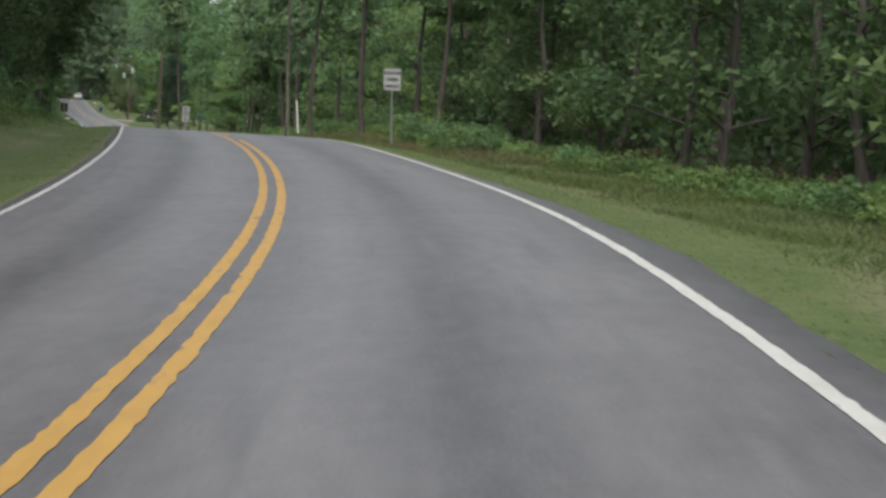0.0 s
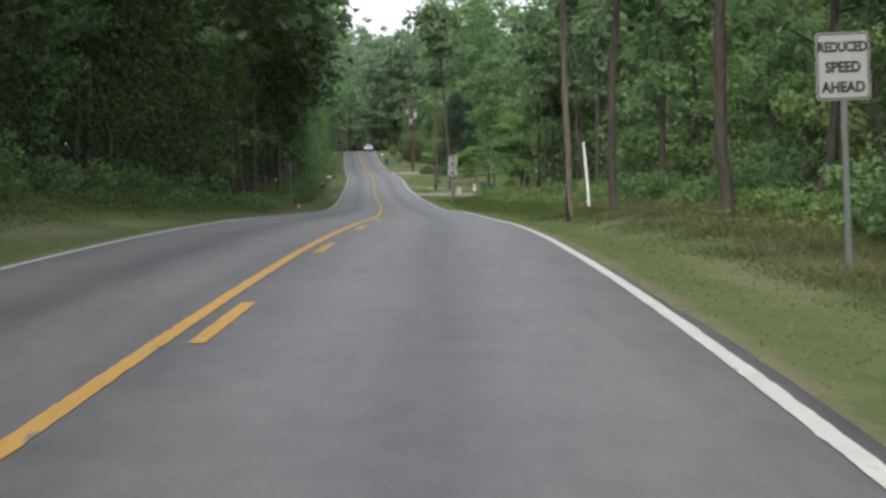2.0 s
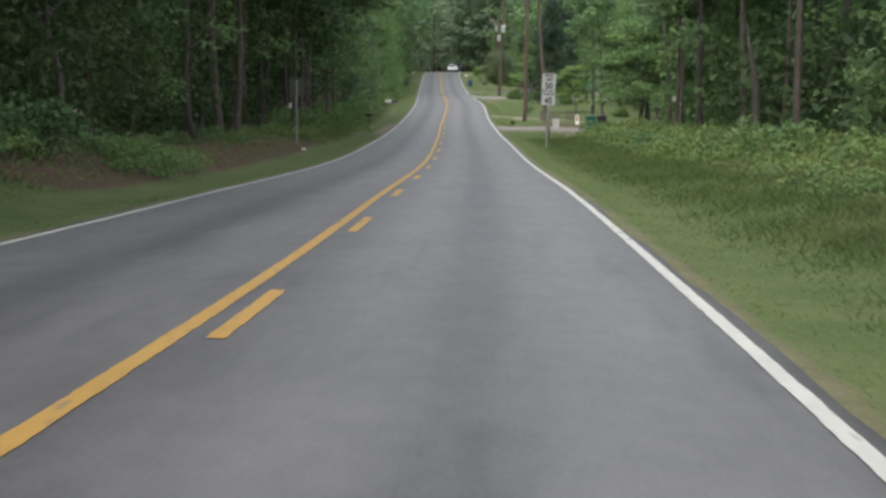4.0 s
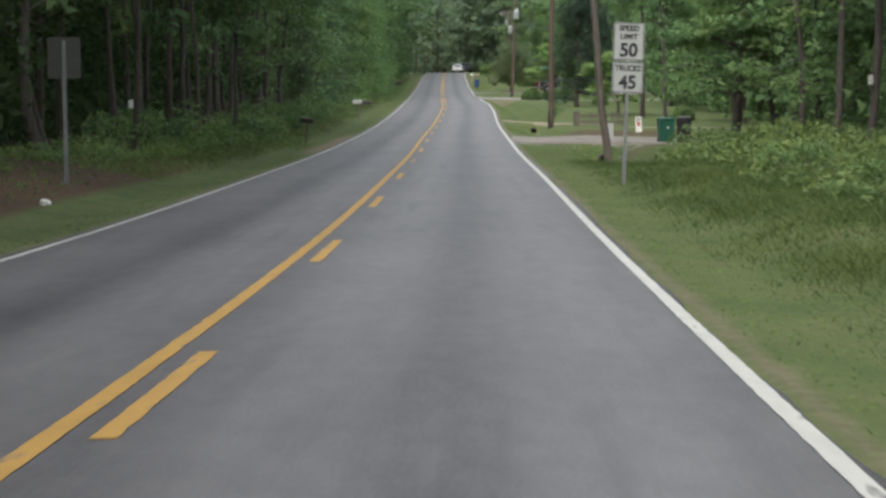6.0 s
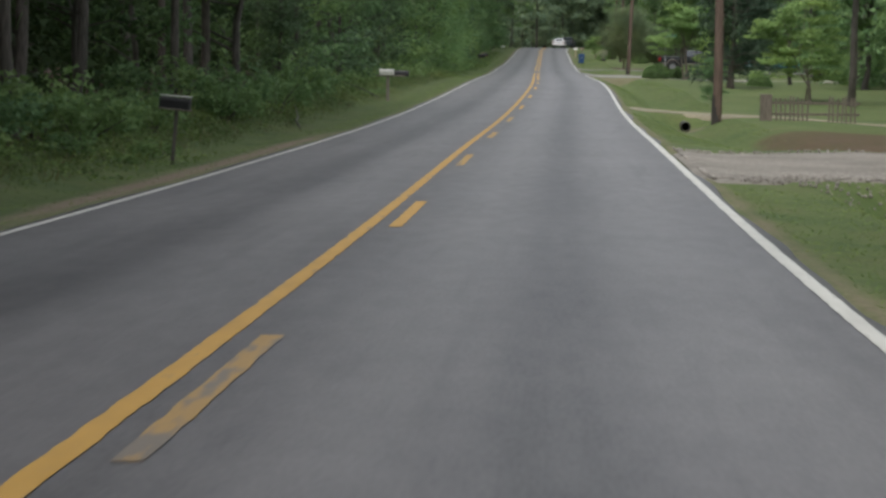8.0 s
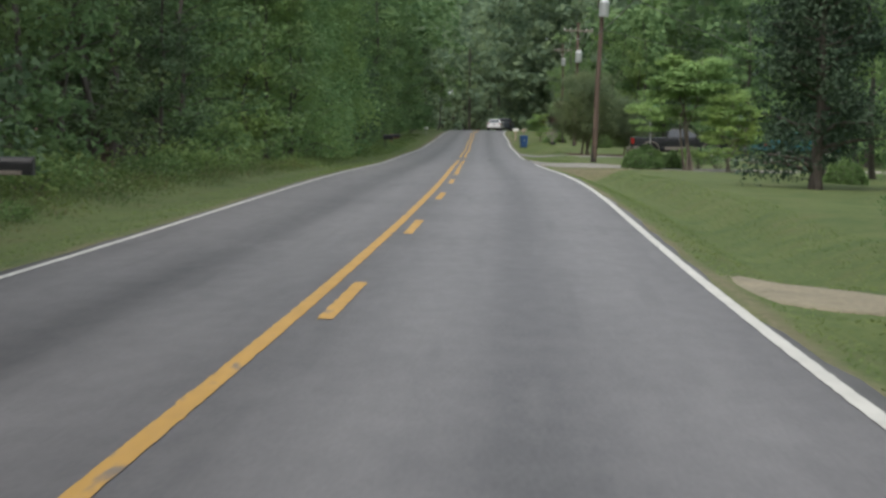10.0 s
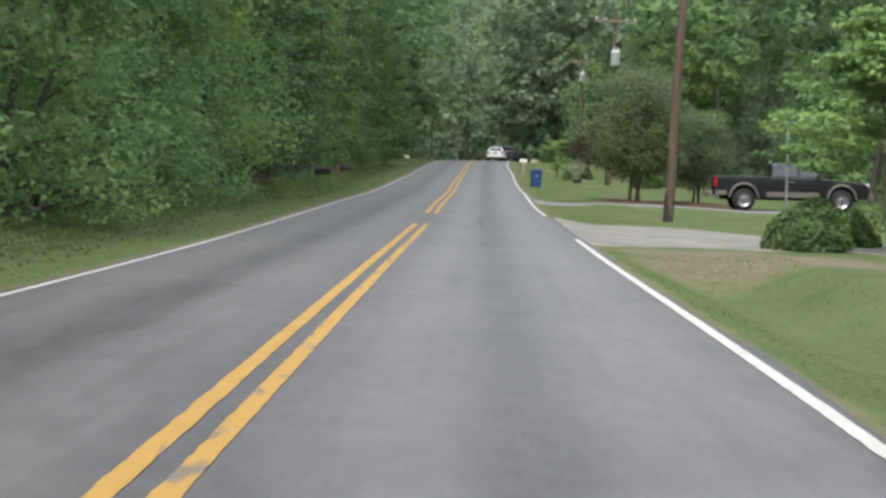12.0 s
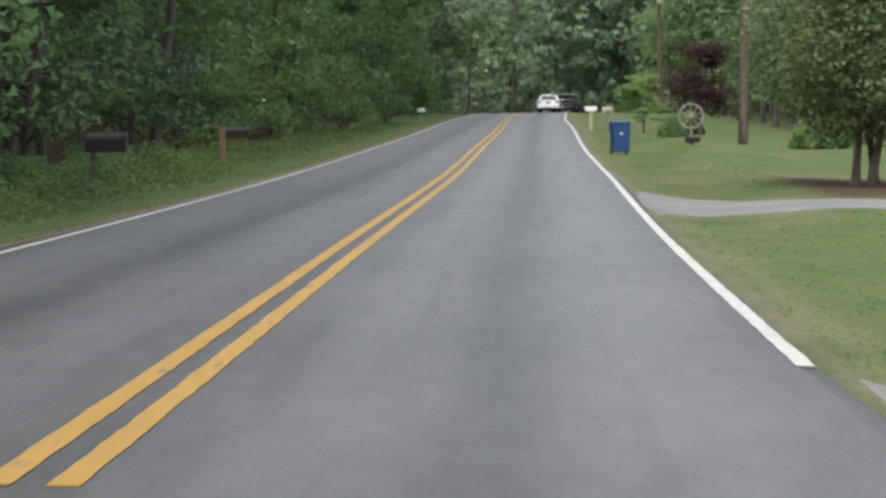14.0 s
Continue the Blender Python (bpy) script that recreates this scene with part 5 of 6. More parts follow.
# street name post with a green blade; the name is left as bars
s = thing("street_sign", stand(362.5, 9.2), "slim dark post with a green street name blade", "street sign")
give("post", rod(0.035, 3.2, (0, 0, -0.1), 10), STEEL, s)
bl = give("blade", slab(rounded(0.75, 0.2, 0.02, 2.8), -0.004, 0.004), simple("street_sign_green", (0.02, 0.16, 0.12), 0.45), s, "green blade")
bl.location = (0.42, 0, 0)
bm = box(0.3, 0.002, 0.05, (-0.08, -0.006, 2.87), 0)
box(0.1, 0.002, 0.05, (0.18, -0.006, 2.87), 0, bm=bm)
nb = give("bar", bm, SIGN_WHITE, bl, "pale unreadable lettering")
nb.location = (-0.02, 0, 0)


# guy cable with its white sleeve
s = thing("guy_cable", stand(103.0, 5.11, 0, 0.33), "steel guy cable with a white plastic sleeve at its foot", "guy wire")
v, f = tube([(0.03, 0, -0.15), (-0.3, 2.6, 6.8)], [0.006, 0.006], 6)
part("cable", mesh_from("cable", v, f, WIRE), s)
v, f = tube([(0.03, 0.02, 0.0), (0.0, 0.3, 0.75), (-0.045, 0.56, 1.5)], [0.034, 0.034, 0.03], 8)
part("sleeve", smooth(mesh_from("sleeve", v, f, WHITE_PLASTIC)), s, "white plastic sleeve")


def utility_pole(y, d, h, lean, label, arm=None, can=None, r=0.15, wood=POLE_WOOD):
    s = thing("utility_pole", stand(y, d, 0, 0, 1, lean), label, "utility pole", "poles along the road")
    n = 12
    path = [(0.02 * math.sin(k), 0.02 * math.cos(k * 1.7), -0.6 + (h + 0.6) * k / n) for k in range(n + 1)]
    v, f = tube(path, [r * (1 - 0.35 * k / n) for k in range(n + 1)], 14)
    part("shaft", smooth(mesh_from("shaft", v, f, wood)), s)
    v, f = tube([(0, 0, -0.3), (0, 0.01, 0.4), (0.01, 0.01, 0.85)], [r * 1.04, r * 1.03, r * 1.02], 14)
    part("foot", smooth(mesh_from("foot", v, f, TAR)), s, "tarred foot")
    if arm:
        a = give("crossarm", box(2.3, 0.1, 0.12, (0, -0.16, arm), 0.008), POST_WOOD, s)
        for x in (-1.05, -0.6, 0.6, 1.05):
            give("insulator", lathe([(0.0, arm + 0.12), (0.05, arm + 0.13), (0.06, arm + 0.17), (0.035, arm + 0.2), (0.045, arm + 0.24), (0.0, arm + 0.27)], 10, "Z"), CERAMIC, a).location = (x, -0.16, 0)
        give("brace", slab([(-0.7, arm + 0.02), (-0.66, arm + 0.02), (0.02, arm - 0.62), (-0.03, arm - 0.62)], -0.13, -0.115), STEEL, s)
        give("brace", slab([(0.7, arm + 0.02), (0.66, arm + 0.02), (-0.02, arm - 0.62), (0.03, arm - 0.62)], -0.13, -0.115), STEEL, s)
    if can:
        c = give("transformer", lathe([(0.0, 0), (0.24, 0), (0.26, 0.03), (0.26, 0.72), (0.27, 0.74), (0.2, 0.84), (0.0, 0.86)], 18, "Z"), GREY_CAN, s, "pale grey transformer can", True)
        c.location = (0.08, -0.42, can)
        for x in (-0.1, 0.1):
            give("bushing", lathe([(0.0, 0.82), (0.03, 0.83), (0.04, 0.9), (0.02, 0.95), (0.03, 1.0), (0.0, 1.06)], 8, "Z"), CERAMIC, c).location = (x, 0, 0)
    return s


utility_pole(269.9, 6.03, 11.5, (0, 0.9), "reddish wooden utility pole with a tarred foot beside a ditch")
utility_pole(370.3, 6.86, 11.5, (0, 2.7), "reddish wooden utility pole with a transformer on a lawn", None, 7.65)
utility_pole(426, 8.2, 9.6, (0, 1.6), "utility pole with a crossarm and transformer above a yard", 8.9, 6.5)
utility_pole(518, 10.0, 10.6, (0, 0), "distant utility pole with a crossarm and transformer", 9.8, 8.0)
utility_pole(106.3, 4.9, 11, (0, -1.2), "grey utility pole at the forest edge", None, None, 0.085, POST_WOOD)


def cable(p0, p1, sag, label, r=0.012):
    n = 14
    t = np.linspace(0, 1, n)[:, None]
    pts = np.array(p0) * (1 - t) + np.array(p1) * t
    pts[:, 2] -= 4 * sag * (t * (1 - t))[:, 0]
    v, f = tube(pts, [r] * n, 5)
    return tagged(new("overhead_cable", mesh_from("overhead_cable", v, f, WIRE)), label, "cable", "cables between the poles")


def above(y, d, up):
    return tuple(float(c) for c in at(y, d, up))


for x in (-1.05, -0.6, 0.6, 1.05):
    cable(above(426, 8.45 + x, 9.15), above(518, 10.0 + x, 10.35), 0.9, "dark power line strung between two poles")
    cable(above(370.5, 7.1 + x * 0.3, 10.9 + x * 0.1), above(426, 8.45 + x, 9.15), 0.5, "dark power line strung between two poles")
cable(above(370.5, 6.95, 7.1), above(402, 30, 6.0), 0.8, "service cable running to a yard", 0.014)
cable(above(370.5, 6.95, 6.9), above(426, 8.4, 6.6), 0.6, "telephone cable between two poles", 0.016)
cable(above(270.1, 6.1, 8.0), above(370.5, 6.95, 6.7), 0.7, "telephone cable between two poles", 0.022)
cable(above(341, 6.75, 6.75), above(386, 24, 4.6), 0.5, "service cable running to a yard", 0.02)


def mailbox(parent, x, y, z, mat, label, turn=90, flag=True, ln=0.48):
    """An arched mailbox whose long axis is turned about z."""
    w, h = 0.165, 0.21
    arc = [(-w / 2, 0)] + [(-w / 2 * math.cos(radians(a)), h - w / 2 + w / 2 * math.sin(radians(a))) for a in range(0, 181, 20)] + [(w / 2, 0)]
    b = give("box", slab(arc, -ln / 2, ln / 2, 0.006), mat, parent, label, False)
    b.matrix_local = pose(x, y, z, 0, 0, turn)
    d = give("door", slab([(px * 1.05, pz * 1.03 - 0.003) for px, pz in arc], -ln / 2 - 0.02, -ln / 2 - 0.004, 0.003), mat, b)
    give("latch", box(0.03, 0.02, 0.03, (0, -ln / 2 - 0.03, h - 0.03), 0.004), STEEL, d if False else b)
    if flag:
        fl = box(0.006, 0.12, 0.03, (w / 2 + 0.006, -0.05, 0.1), 0.001)
        box(0.006, 0.03, 0.05, (w / 2 + 0.006, 0.0, 0.12), 0.001, bm=fl)
        give("flag", fl, RED_PAINT, b, "small red flag")
    return b


s = thing("mailbox", stand(279.3, -4.7), "pale and black mailboxes sharing one timber post on the verge", "mailbox", "mailboxes along the road")
give("post", box(0.1, 0.1, 1.25, (0, 0, -0.3), 0.008), POST_WOOD, s)
give("arm", box(1.0, 0.1, 0.05, (0.1, 0, 0.86), 0.005), POST_WOOD, s)
mailbox(s, -0.05, 0, 0.91, PALE_METAL, "pale metal mailbox", 90)
mailbox(s, 0.46, 0.05, 0.86, BLACK_METAL, "black metal mailbox", 90)
s = thing("mailbox", stand(237.8, -4.62, 8, 0.27, 0.85, (0, 5)), "dark mailbox with a pale rim on a leaning post", "mailbox", "mailboxes along the road")
give("post", box(0.07, 0.07, 1.2, (0.05, 0, -0.45), 0.008), BARK, s)
mailbox(s, 0, 0, 0.76, BLACK_METAL, "dark metal mailbox", 78, True, 0.56)
give("shelf", box(0.62, 0.22, 0.03, (0.02, 0, 0.73), 0.004), POST_WOOD, s)
rim = give("rim", box(0.6, 0.03, 0.025, (0.02, -0.1, 0.985), 0.005), PALE_METAL, s, "pale dented rim")
s = thing("mailbox", stand(389.9, -4.78), "large black mailbox on a post among roadside weeds", "mailbox", "mailboxes along the road")
give("post", box(0.08, 0.08, 1.1, (-0.2, 0, -0.3), 0.008), BARK, s)
big = mailbox(s, 0, 0, 0.74, BLACK_METAL, "large black metal mailbox", 90, False, 0.6)
big.matrix_local = pose(0, 0, 0.74, 0, 0, 90) @ Matrix.Diagonal((1.45, 1.0, 1.45, 1.0))
s = thing("mailbox", stand(405.2, -4.95), "black mailbox on a reddish timber post", "mailbox", "mailboxes along the road")
give("post", box(0.12, 0.12, 1.25, (-0.3, 0, -0.3), 0.008), RED_WOOD, s)
give("arm", box(0.6, 0.09, 0.09, (-0.05, 0, 0.62), 0.006), RED_WOOD, s)
mailbox(s, 0.04, 0, 0.71, BLACK_METAL, "black metal mailbox", 90, False)
s = thing("mailbox", stand(452, 3.95, 0, -0.14), "white mailbox on a short pale post by the lawn", "mailbox", "mailboxes along the road")
give("post", box(0.14, 0.14, 1.1, (0, 0, -0.1), 0.008), TAN_METAL, s)
give("skirt", box(0.3, 0.3, 0.16, (0, 0, 0), 0.02), POST_WOOD, s)
mailbox(s, 0, 0, 1.0, WHITE_PLASTIC, "white mailbox", 90)
s = thing("mailbox", stand(453.2, 4.72, 0, -0.14), "tan mailbox on a post by the lawn", "mailbox", "mailboxes along the road")
give("post", box(0.1, 0.1, 1.1, (0, 0, -0.1), 0.008), POST_WOOD, s)
mailbox(s, 0, 0, 0.98, TAN_METAL, "tan mailbox", 90)
s = thing("mailbox", stand(477, -4.7), "small white mailbox on a thin post", "mailbox", "mailboxes along the road")
give("post", rod(0.03, 0.8, (0, 0, -0.2), 8), STEEL, s)
mailbox(s, 0, 0, 0.58, WHITE_PLASTIC, "white mailbox", 60, False, 0.4)


def wheelie_bin(y, d, mat, label, turn, scale=1.0, mark=False):
    s = thing("wheelie_bin", stand(y, d, turn, 0, scale), label, "bin", "bins beside the drives")
    bm = box(0.48, 0.52, 0.86, (0, 0, 0.07), 0.03, 2, 1.18)
    box(0.56, 0.6, 0.05, (0, 0, 0.88), 0.012, bm=bm)
    give("body", bm, mat, s)
    lid = box(0.6, 0.66, 0.07, (0, -0.01, 0.93), 0.03, 2, 0.9)
    give("lid", lid, mat, s)
    give("handle", rod(0.018, 0.5, (-0.25, 0.34, 0.93), 8, axis="X"), mat, s)
    for x in (-0.25, 0.21):
        w = give("wheel", rod(0.12, 0.05, (x, 0.26, 0.12), 16, axis="X"), TYRE, s)
    if mark:
        give("mark", slab([(0.05 * math.cos(a * 0.5236), 0.62 + 0.05 * math.sin(a * 0.5236)) for a in range(12)], -0.305, -0.3), SIGN_WHITE, s, "pale round print")
    return s


wheelie_bin(233.2, 8.9, BIN_GREEN, "green wheeled bin with a pale print on a gravel drive", 10, 0.95, True)
wheelie_bin(233.4, 9.58, BIN_BLACK, "black wheeled bin beside a green one", -6, 1.0)
wheelie_bin(421.8, 4.2, BIN_BLUE, "blue wheeled recycling bin at the lawn's edge", 8, 0.98, True)


# yard signs by the gravel drive
s = thing("yard_sign", stand(234.2, 6.84, 4, -0.16, 1.0, (0, 2)), "plain white yard sign on a thin wire stake", "yard sign")
pl = give("panel", slab([(-0.19, 0.24), (0.19, 0.24), (0.19, 0.82), (-0.19, 0.82)], 0, 0.006, 0.002), SIGN_WHITE, s)
give("stake", rod(0.012, 0.7, (0, 0.012, -0.2), 6), WHITE_PLASTIC, s)
s = thing("yard_sign", stand(241.0, 8.55, -12, 0, 1.02, (0, -3)), "narrow white yard sign with a red square", "yard sign")
pl = give("panel", slab([(-0.12, 0.2), (0.12, 0.2), (0.12, 0.8), (-0.12, 0.8)], 0, 0.006, 0.002), WHITE_PLASTIC, s)
give("print", slab([(-0.055, 0.44), (0.065, 0.44), (0.065, 0.6), (-0.055, 0.6)], -0.004, -0.002), RED_PAINT, pl, "red square")
give("bar", slab([(-0.09, 0.7), (0.09, 0.7), (0.09, 0.74), (-0.09, 0.74)], -0.004, -0.002), SIGN_BLACK, pl, "dark unreadable lettering")
give("bar", slab([(-0.08, 0.64), (0.06, 0.64), (0.06, 0.665), (-0.08, 0.665)], -0.004, -0.002), SIGN_BLACK, pl, "dark unreadable lettering")
give("stake", rod(0.012, 0.55, (0, 0.012, -0.2), 6), STEEL, s)


def culvert(y, d, up, ln, r, label):
    s = thing("culvert_pipe", Matrix.Translation(Vector(above(y, d, 0)) + Vector((0, 0, up - float(rel_ground(y, d))))) @ pose(0, 0, 0, 0, 0, heading(y)), label, "drain pipe", "drain pipes under the drives")
    prof = [(r * 0.86, ln)]
    prof += [(r * 0.86, 0.0), (r, 0.0)]
    k = 0
    while k * 0.09 < ln:
        prof += [(r * (1.0 if k % 2 else 1.06), k * 0.09 + 0.02)]
        k += 1
    give("shell", lathe(prof, 22, "Y"), PIPE, s, shade=False)
    return s


culvert(230.6, 6.5, -0.62, 12.4, 0.19, "corrugated drain pipe under a gravel drive")
culvert(270.2, 5.14, -0.42, 6.5, 0.145, "dark drain pipe mouth in a grassy ditch")
culvert(340.9, 5.2, -0.45, 8, 0.15, "drain pipe half buried beside a drive")

# picket fence with a stout end post
s = thing("picket_fence", stand(267.4, 7.25), "short weathered picket fence with a stout end post", "fence")
give("post", box(0.34, 0.2, 1.12, (0.05, 0, -0.35), 0.02, 2), FENCE_WOOD, s, "stout square post")
for z in (0.16, 0.48):
    give("rail", box(2.6, 0.04, 0.07, (1.45, 0.06, z), 0.005), FENCE_WOOD, s)
rf = random.Random(4)
for k in range(19):
    x = 0.36 + k * 0.125
    if 1.35 < x < 1.85:
        continue
    h = 0.64 + rf.uniform(-0.05, 0.05)
    pk = give("picket", slab([(-0.028, -0.1), (0.028, -0.1), (0.028, h), (0, h + 0.07), (-0.028, h)], 0.02, 0.04, 0.003), FENCE_WOOD, s)
    pk.matrix_local = pose(x, 0, 0, 0, rf.uniform(-3, 3), 0)

# wagon wheel on a planter
s = thing("wagon_wheel", stand(423.2, 6.4, -14, 0.06, 0.8), "pale old wagon wheel set up on the lawn", "garden ornament")
give("rim", lathe([(0.43, -0.03), (0.49, -0.03), (0.49, 0.03), (0.43, 0.03), (0.43, -0.03)], 28, "Y"), BROWN_DECO, s).location = (0, 0, 1.0)
give("hub", lathe([(0, -0.09), (0.09, -0.08), (0.11, 0), (0.09, 0.08), (0, 0.09)], 14, "Y"), BROWN_DECO, s).location = (0, 0, 1.0)
for k in range(10):
    give("spoke", rod(0.02, 0.38, (0, 0, 0.08), 6), BROWN_DECO, s).matrix_local = pose(0, 0, 1.0, 0, 36 * k, 0)
give("support", box(0.12, 0.1, 0.72, (0, 0.04, -0.1), 0.01), POST_WOOD, s)
give("planter", box(0.5, 0.36, 0.22, (0.05, 0, 0), 0.03, 2, 1.1), BLACK_METAL, s)

# tags nailed to trunks, litter and a fallen limb
s = tagged(new("tree_tag", None), "white notice nailed to a tree trunk", "notice")
s.matrix_basis = stand(213.0, -7.57, 0, 0)
give("card", slab([(-0.065, 1.34), (0.065, 1.34), (0.065, 1.57), (-0.065, 1.57)], -0.22, -0.215, 0.001), WHITE_PLASTIC, s)
give("nail", rod(0.006, 0.14, (0, -0.23, 1.52), 6, axis="Y"), STEEL, s)


def crumple(y, d, r, label, mat, seed):
    bm = bmesh.new()
    bmesh.ops.create_icosphere(bm, subdivisions=2, radius=r)
    q = random.Random(seed)
    for v in bm.verts:
        v.co *= q.uniform(0.65, 1.2)
        v.co.z *= 0.7
    me = bpy.data.meshes.new("litter")
    bm.to_mesh(me)
    bm.free()
    me.materials.append(mat)
    o = tagged(new("litter", me), label, "litter")
    o.matrix_basis = stand(y, d, 30, r * 0.4)
    return o


crumple(188.0, -5.2, 0.09, "crumpled white paper on the pine straw", WHITE_PLASTIC, 1)
a0, a1 = np.array(above(255.5, -4.75, 0.05)), np.array(above(266.5, -6.3, 0.12))
q = np.random.default_rng(2)
path = np.array([a0 * (1 - t) + a1 * t + np.array([0, 0, 0.12 * math.sin(t * 3.1)]) + q.normal(0, 0.05, 3) * (0 < t < 1) for t in np.linspace(0, 1, 9)])
v, f = tube(path, list(np.linspace(0.022, 0.008, 9)), 6)
tagged(new("fallen_branch", smooth(mesh_from("fallen_branch", v, f, BARK))), "bare grey fallen branch lying in the weeds", "branch")
a0, a1 = np.array(above(279.5, -5.0, 0.08)), np.array(above(281, -6.6, 0.45))
v, f = tube([a0, (a0 + a1) / 2 + (0, 0, 0.06), a1], [0.018, 0.015, 0.006], 6)
tagged(new("fallen_branch", smooth(mesh_from("fallen_branch", v, f, BARK))), "thin broken limb behind the mailbox post", "branch")


# ---------- vehicles ----------
def wheel(parent, x, y, r, w, rim_mat=CHROME):
    """A wheel whose axle lies along x."""
    t = give("wheel", lathe([(r * 0.62, -w / 2), (r * 0.9, -w / 2), (r, -w * 0.3), (r, w * 0.3), (r * 0.9, w / 2), (r * 0.62, w / 2)], 28, "X"), TYRE, parent, "black tyre", True)
    t.location = (x, y, r)
    sgn = 1 if x > 0 else -1
    rim = lathe([(0.0, w * 0.25 * sgn), (r * 0.16, w * 0.3 * sgn), (r * 0.2, w * 0.18 * sgn), (r * 0.5, w * 0.22 * sgn), (r * 0.6, w * 0.44 * sgn), (r * 0.64, w * 0.44 * sgn), (r * 0.62, -w * 0.4 * sgn)], 24, "X")
    rm = give("rim", rim, rim_mat, t, "bright alloy rim", True)
    for k in range(6):
        sp = give("spoke", box(w * 0.1, r * 0.15, r * 0.42, (w * 0.36 * sgn, 0, r * 0.12), 0.006), rim_mat, t)
        sp.matrix_local = pose(0, 0, 0, 60 * k, 0, 0)
    return t


def hull(profile, width, narrow, bevel=0.03):
    """A car shell: a side outline of (along, up) drawn across the width, with narrow(z) giving the half width's share at that height."""
    out = bmesh.new()
    n = 7
    rows = []
    for k in range(n):
        u = -1 + 2 * k / (n - 1)
        crown = 1 - 0.10 * abs(u) ** 3
        rows.append([out.verts.new((u * width / 2 * narrow(z), y * (1 - 0.018 * abs(u) ** 3), z if z < 0.5 else z - 0.03 * abs(u) ** 3)) for y, z in profile])
    m = len(profile)
    for a, b in zip(rows, rows[1:]):
        for j in range(m):
            out.faces.new((a[j], a[(j + 1) % m], b[(j + 1) % m], b[j]))
    out.faces.new(rows[0])
    out.faces.new(list(reversed(rows[-1])))
    bmesh.ops.recalc_face_normals(out, faces=out.faces)
    if bevel:
        rim = [e for e in out.edges if len(e.link_faces) == 2 and e.calc_face_angle(0) > 0.45]
        bmesh.ops.bevel(out, geom=rim, offset=bevel, segments=2, affect="EDGES", profile=0.6)
    return out


def arch(cy, r, z0, n=7):
    """Wheel opening points along the sill, front to back."""
    return [(cy + r * math.cos(radians(a)), z0 + r * math.sin(radians(a))) for a in np.linspace(180, 0, n)]


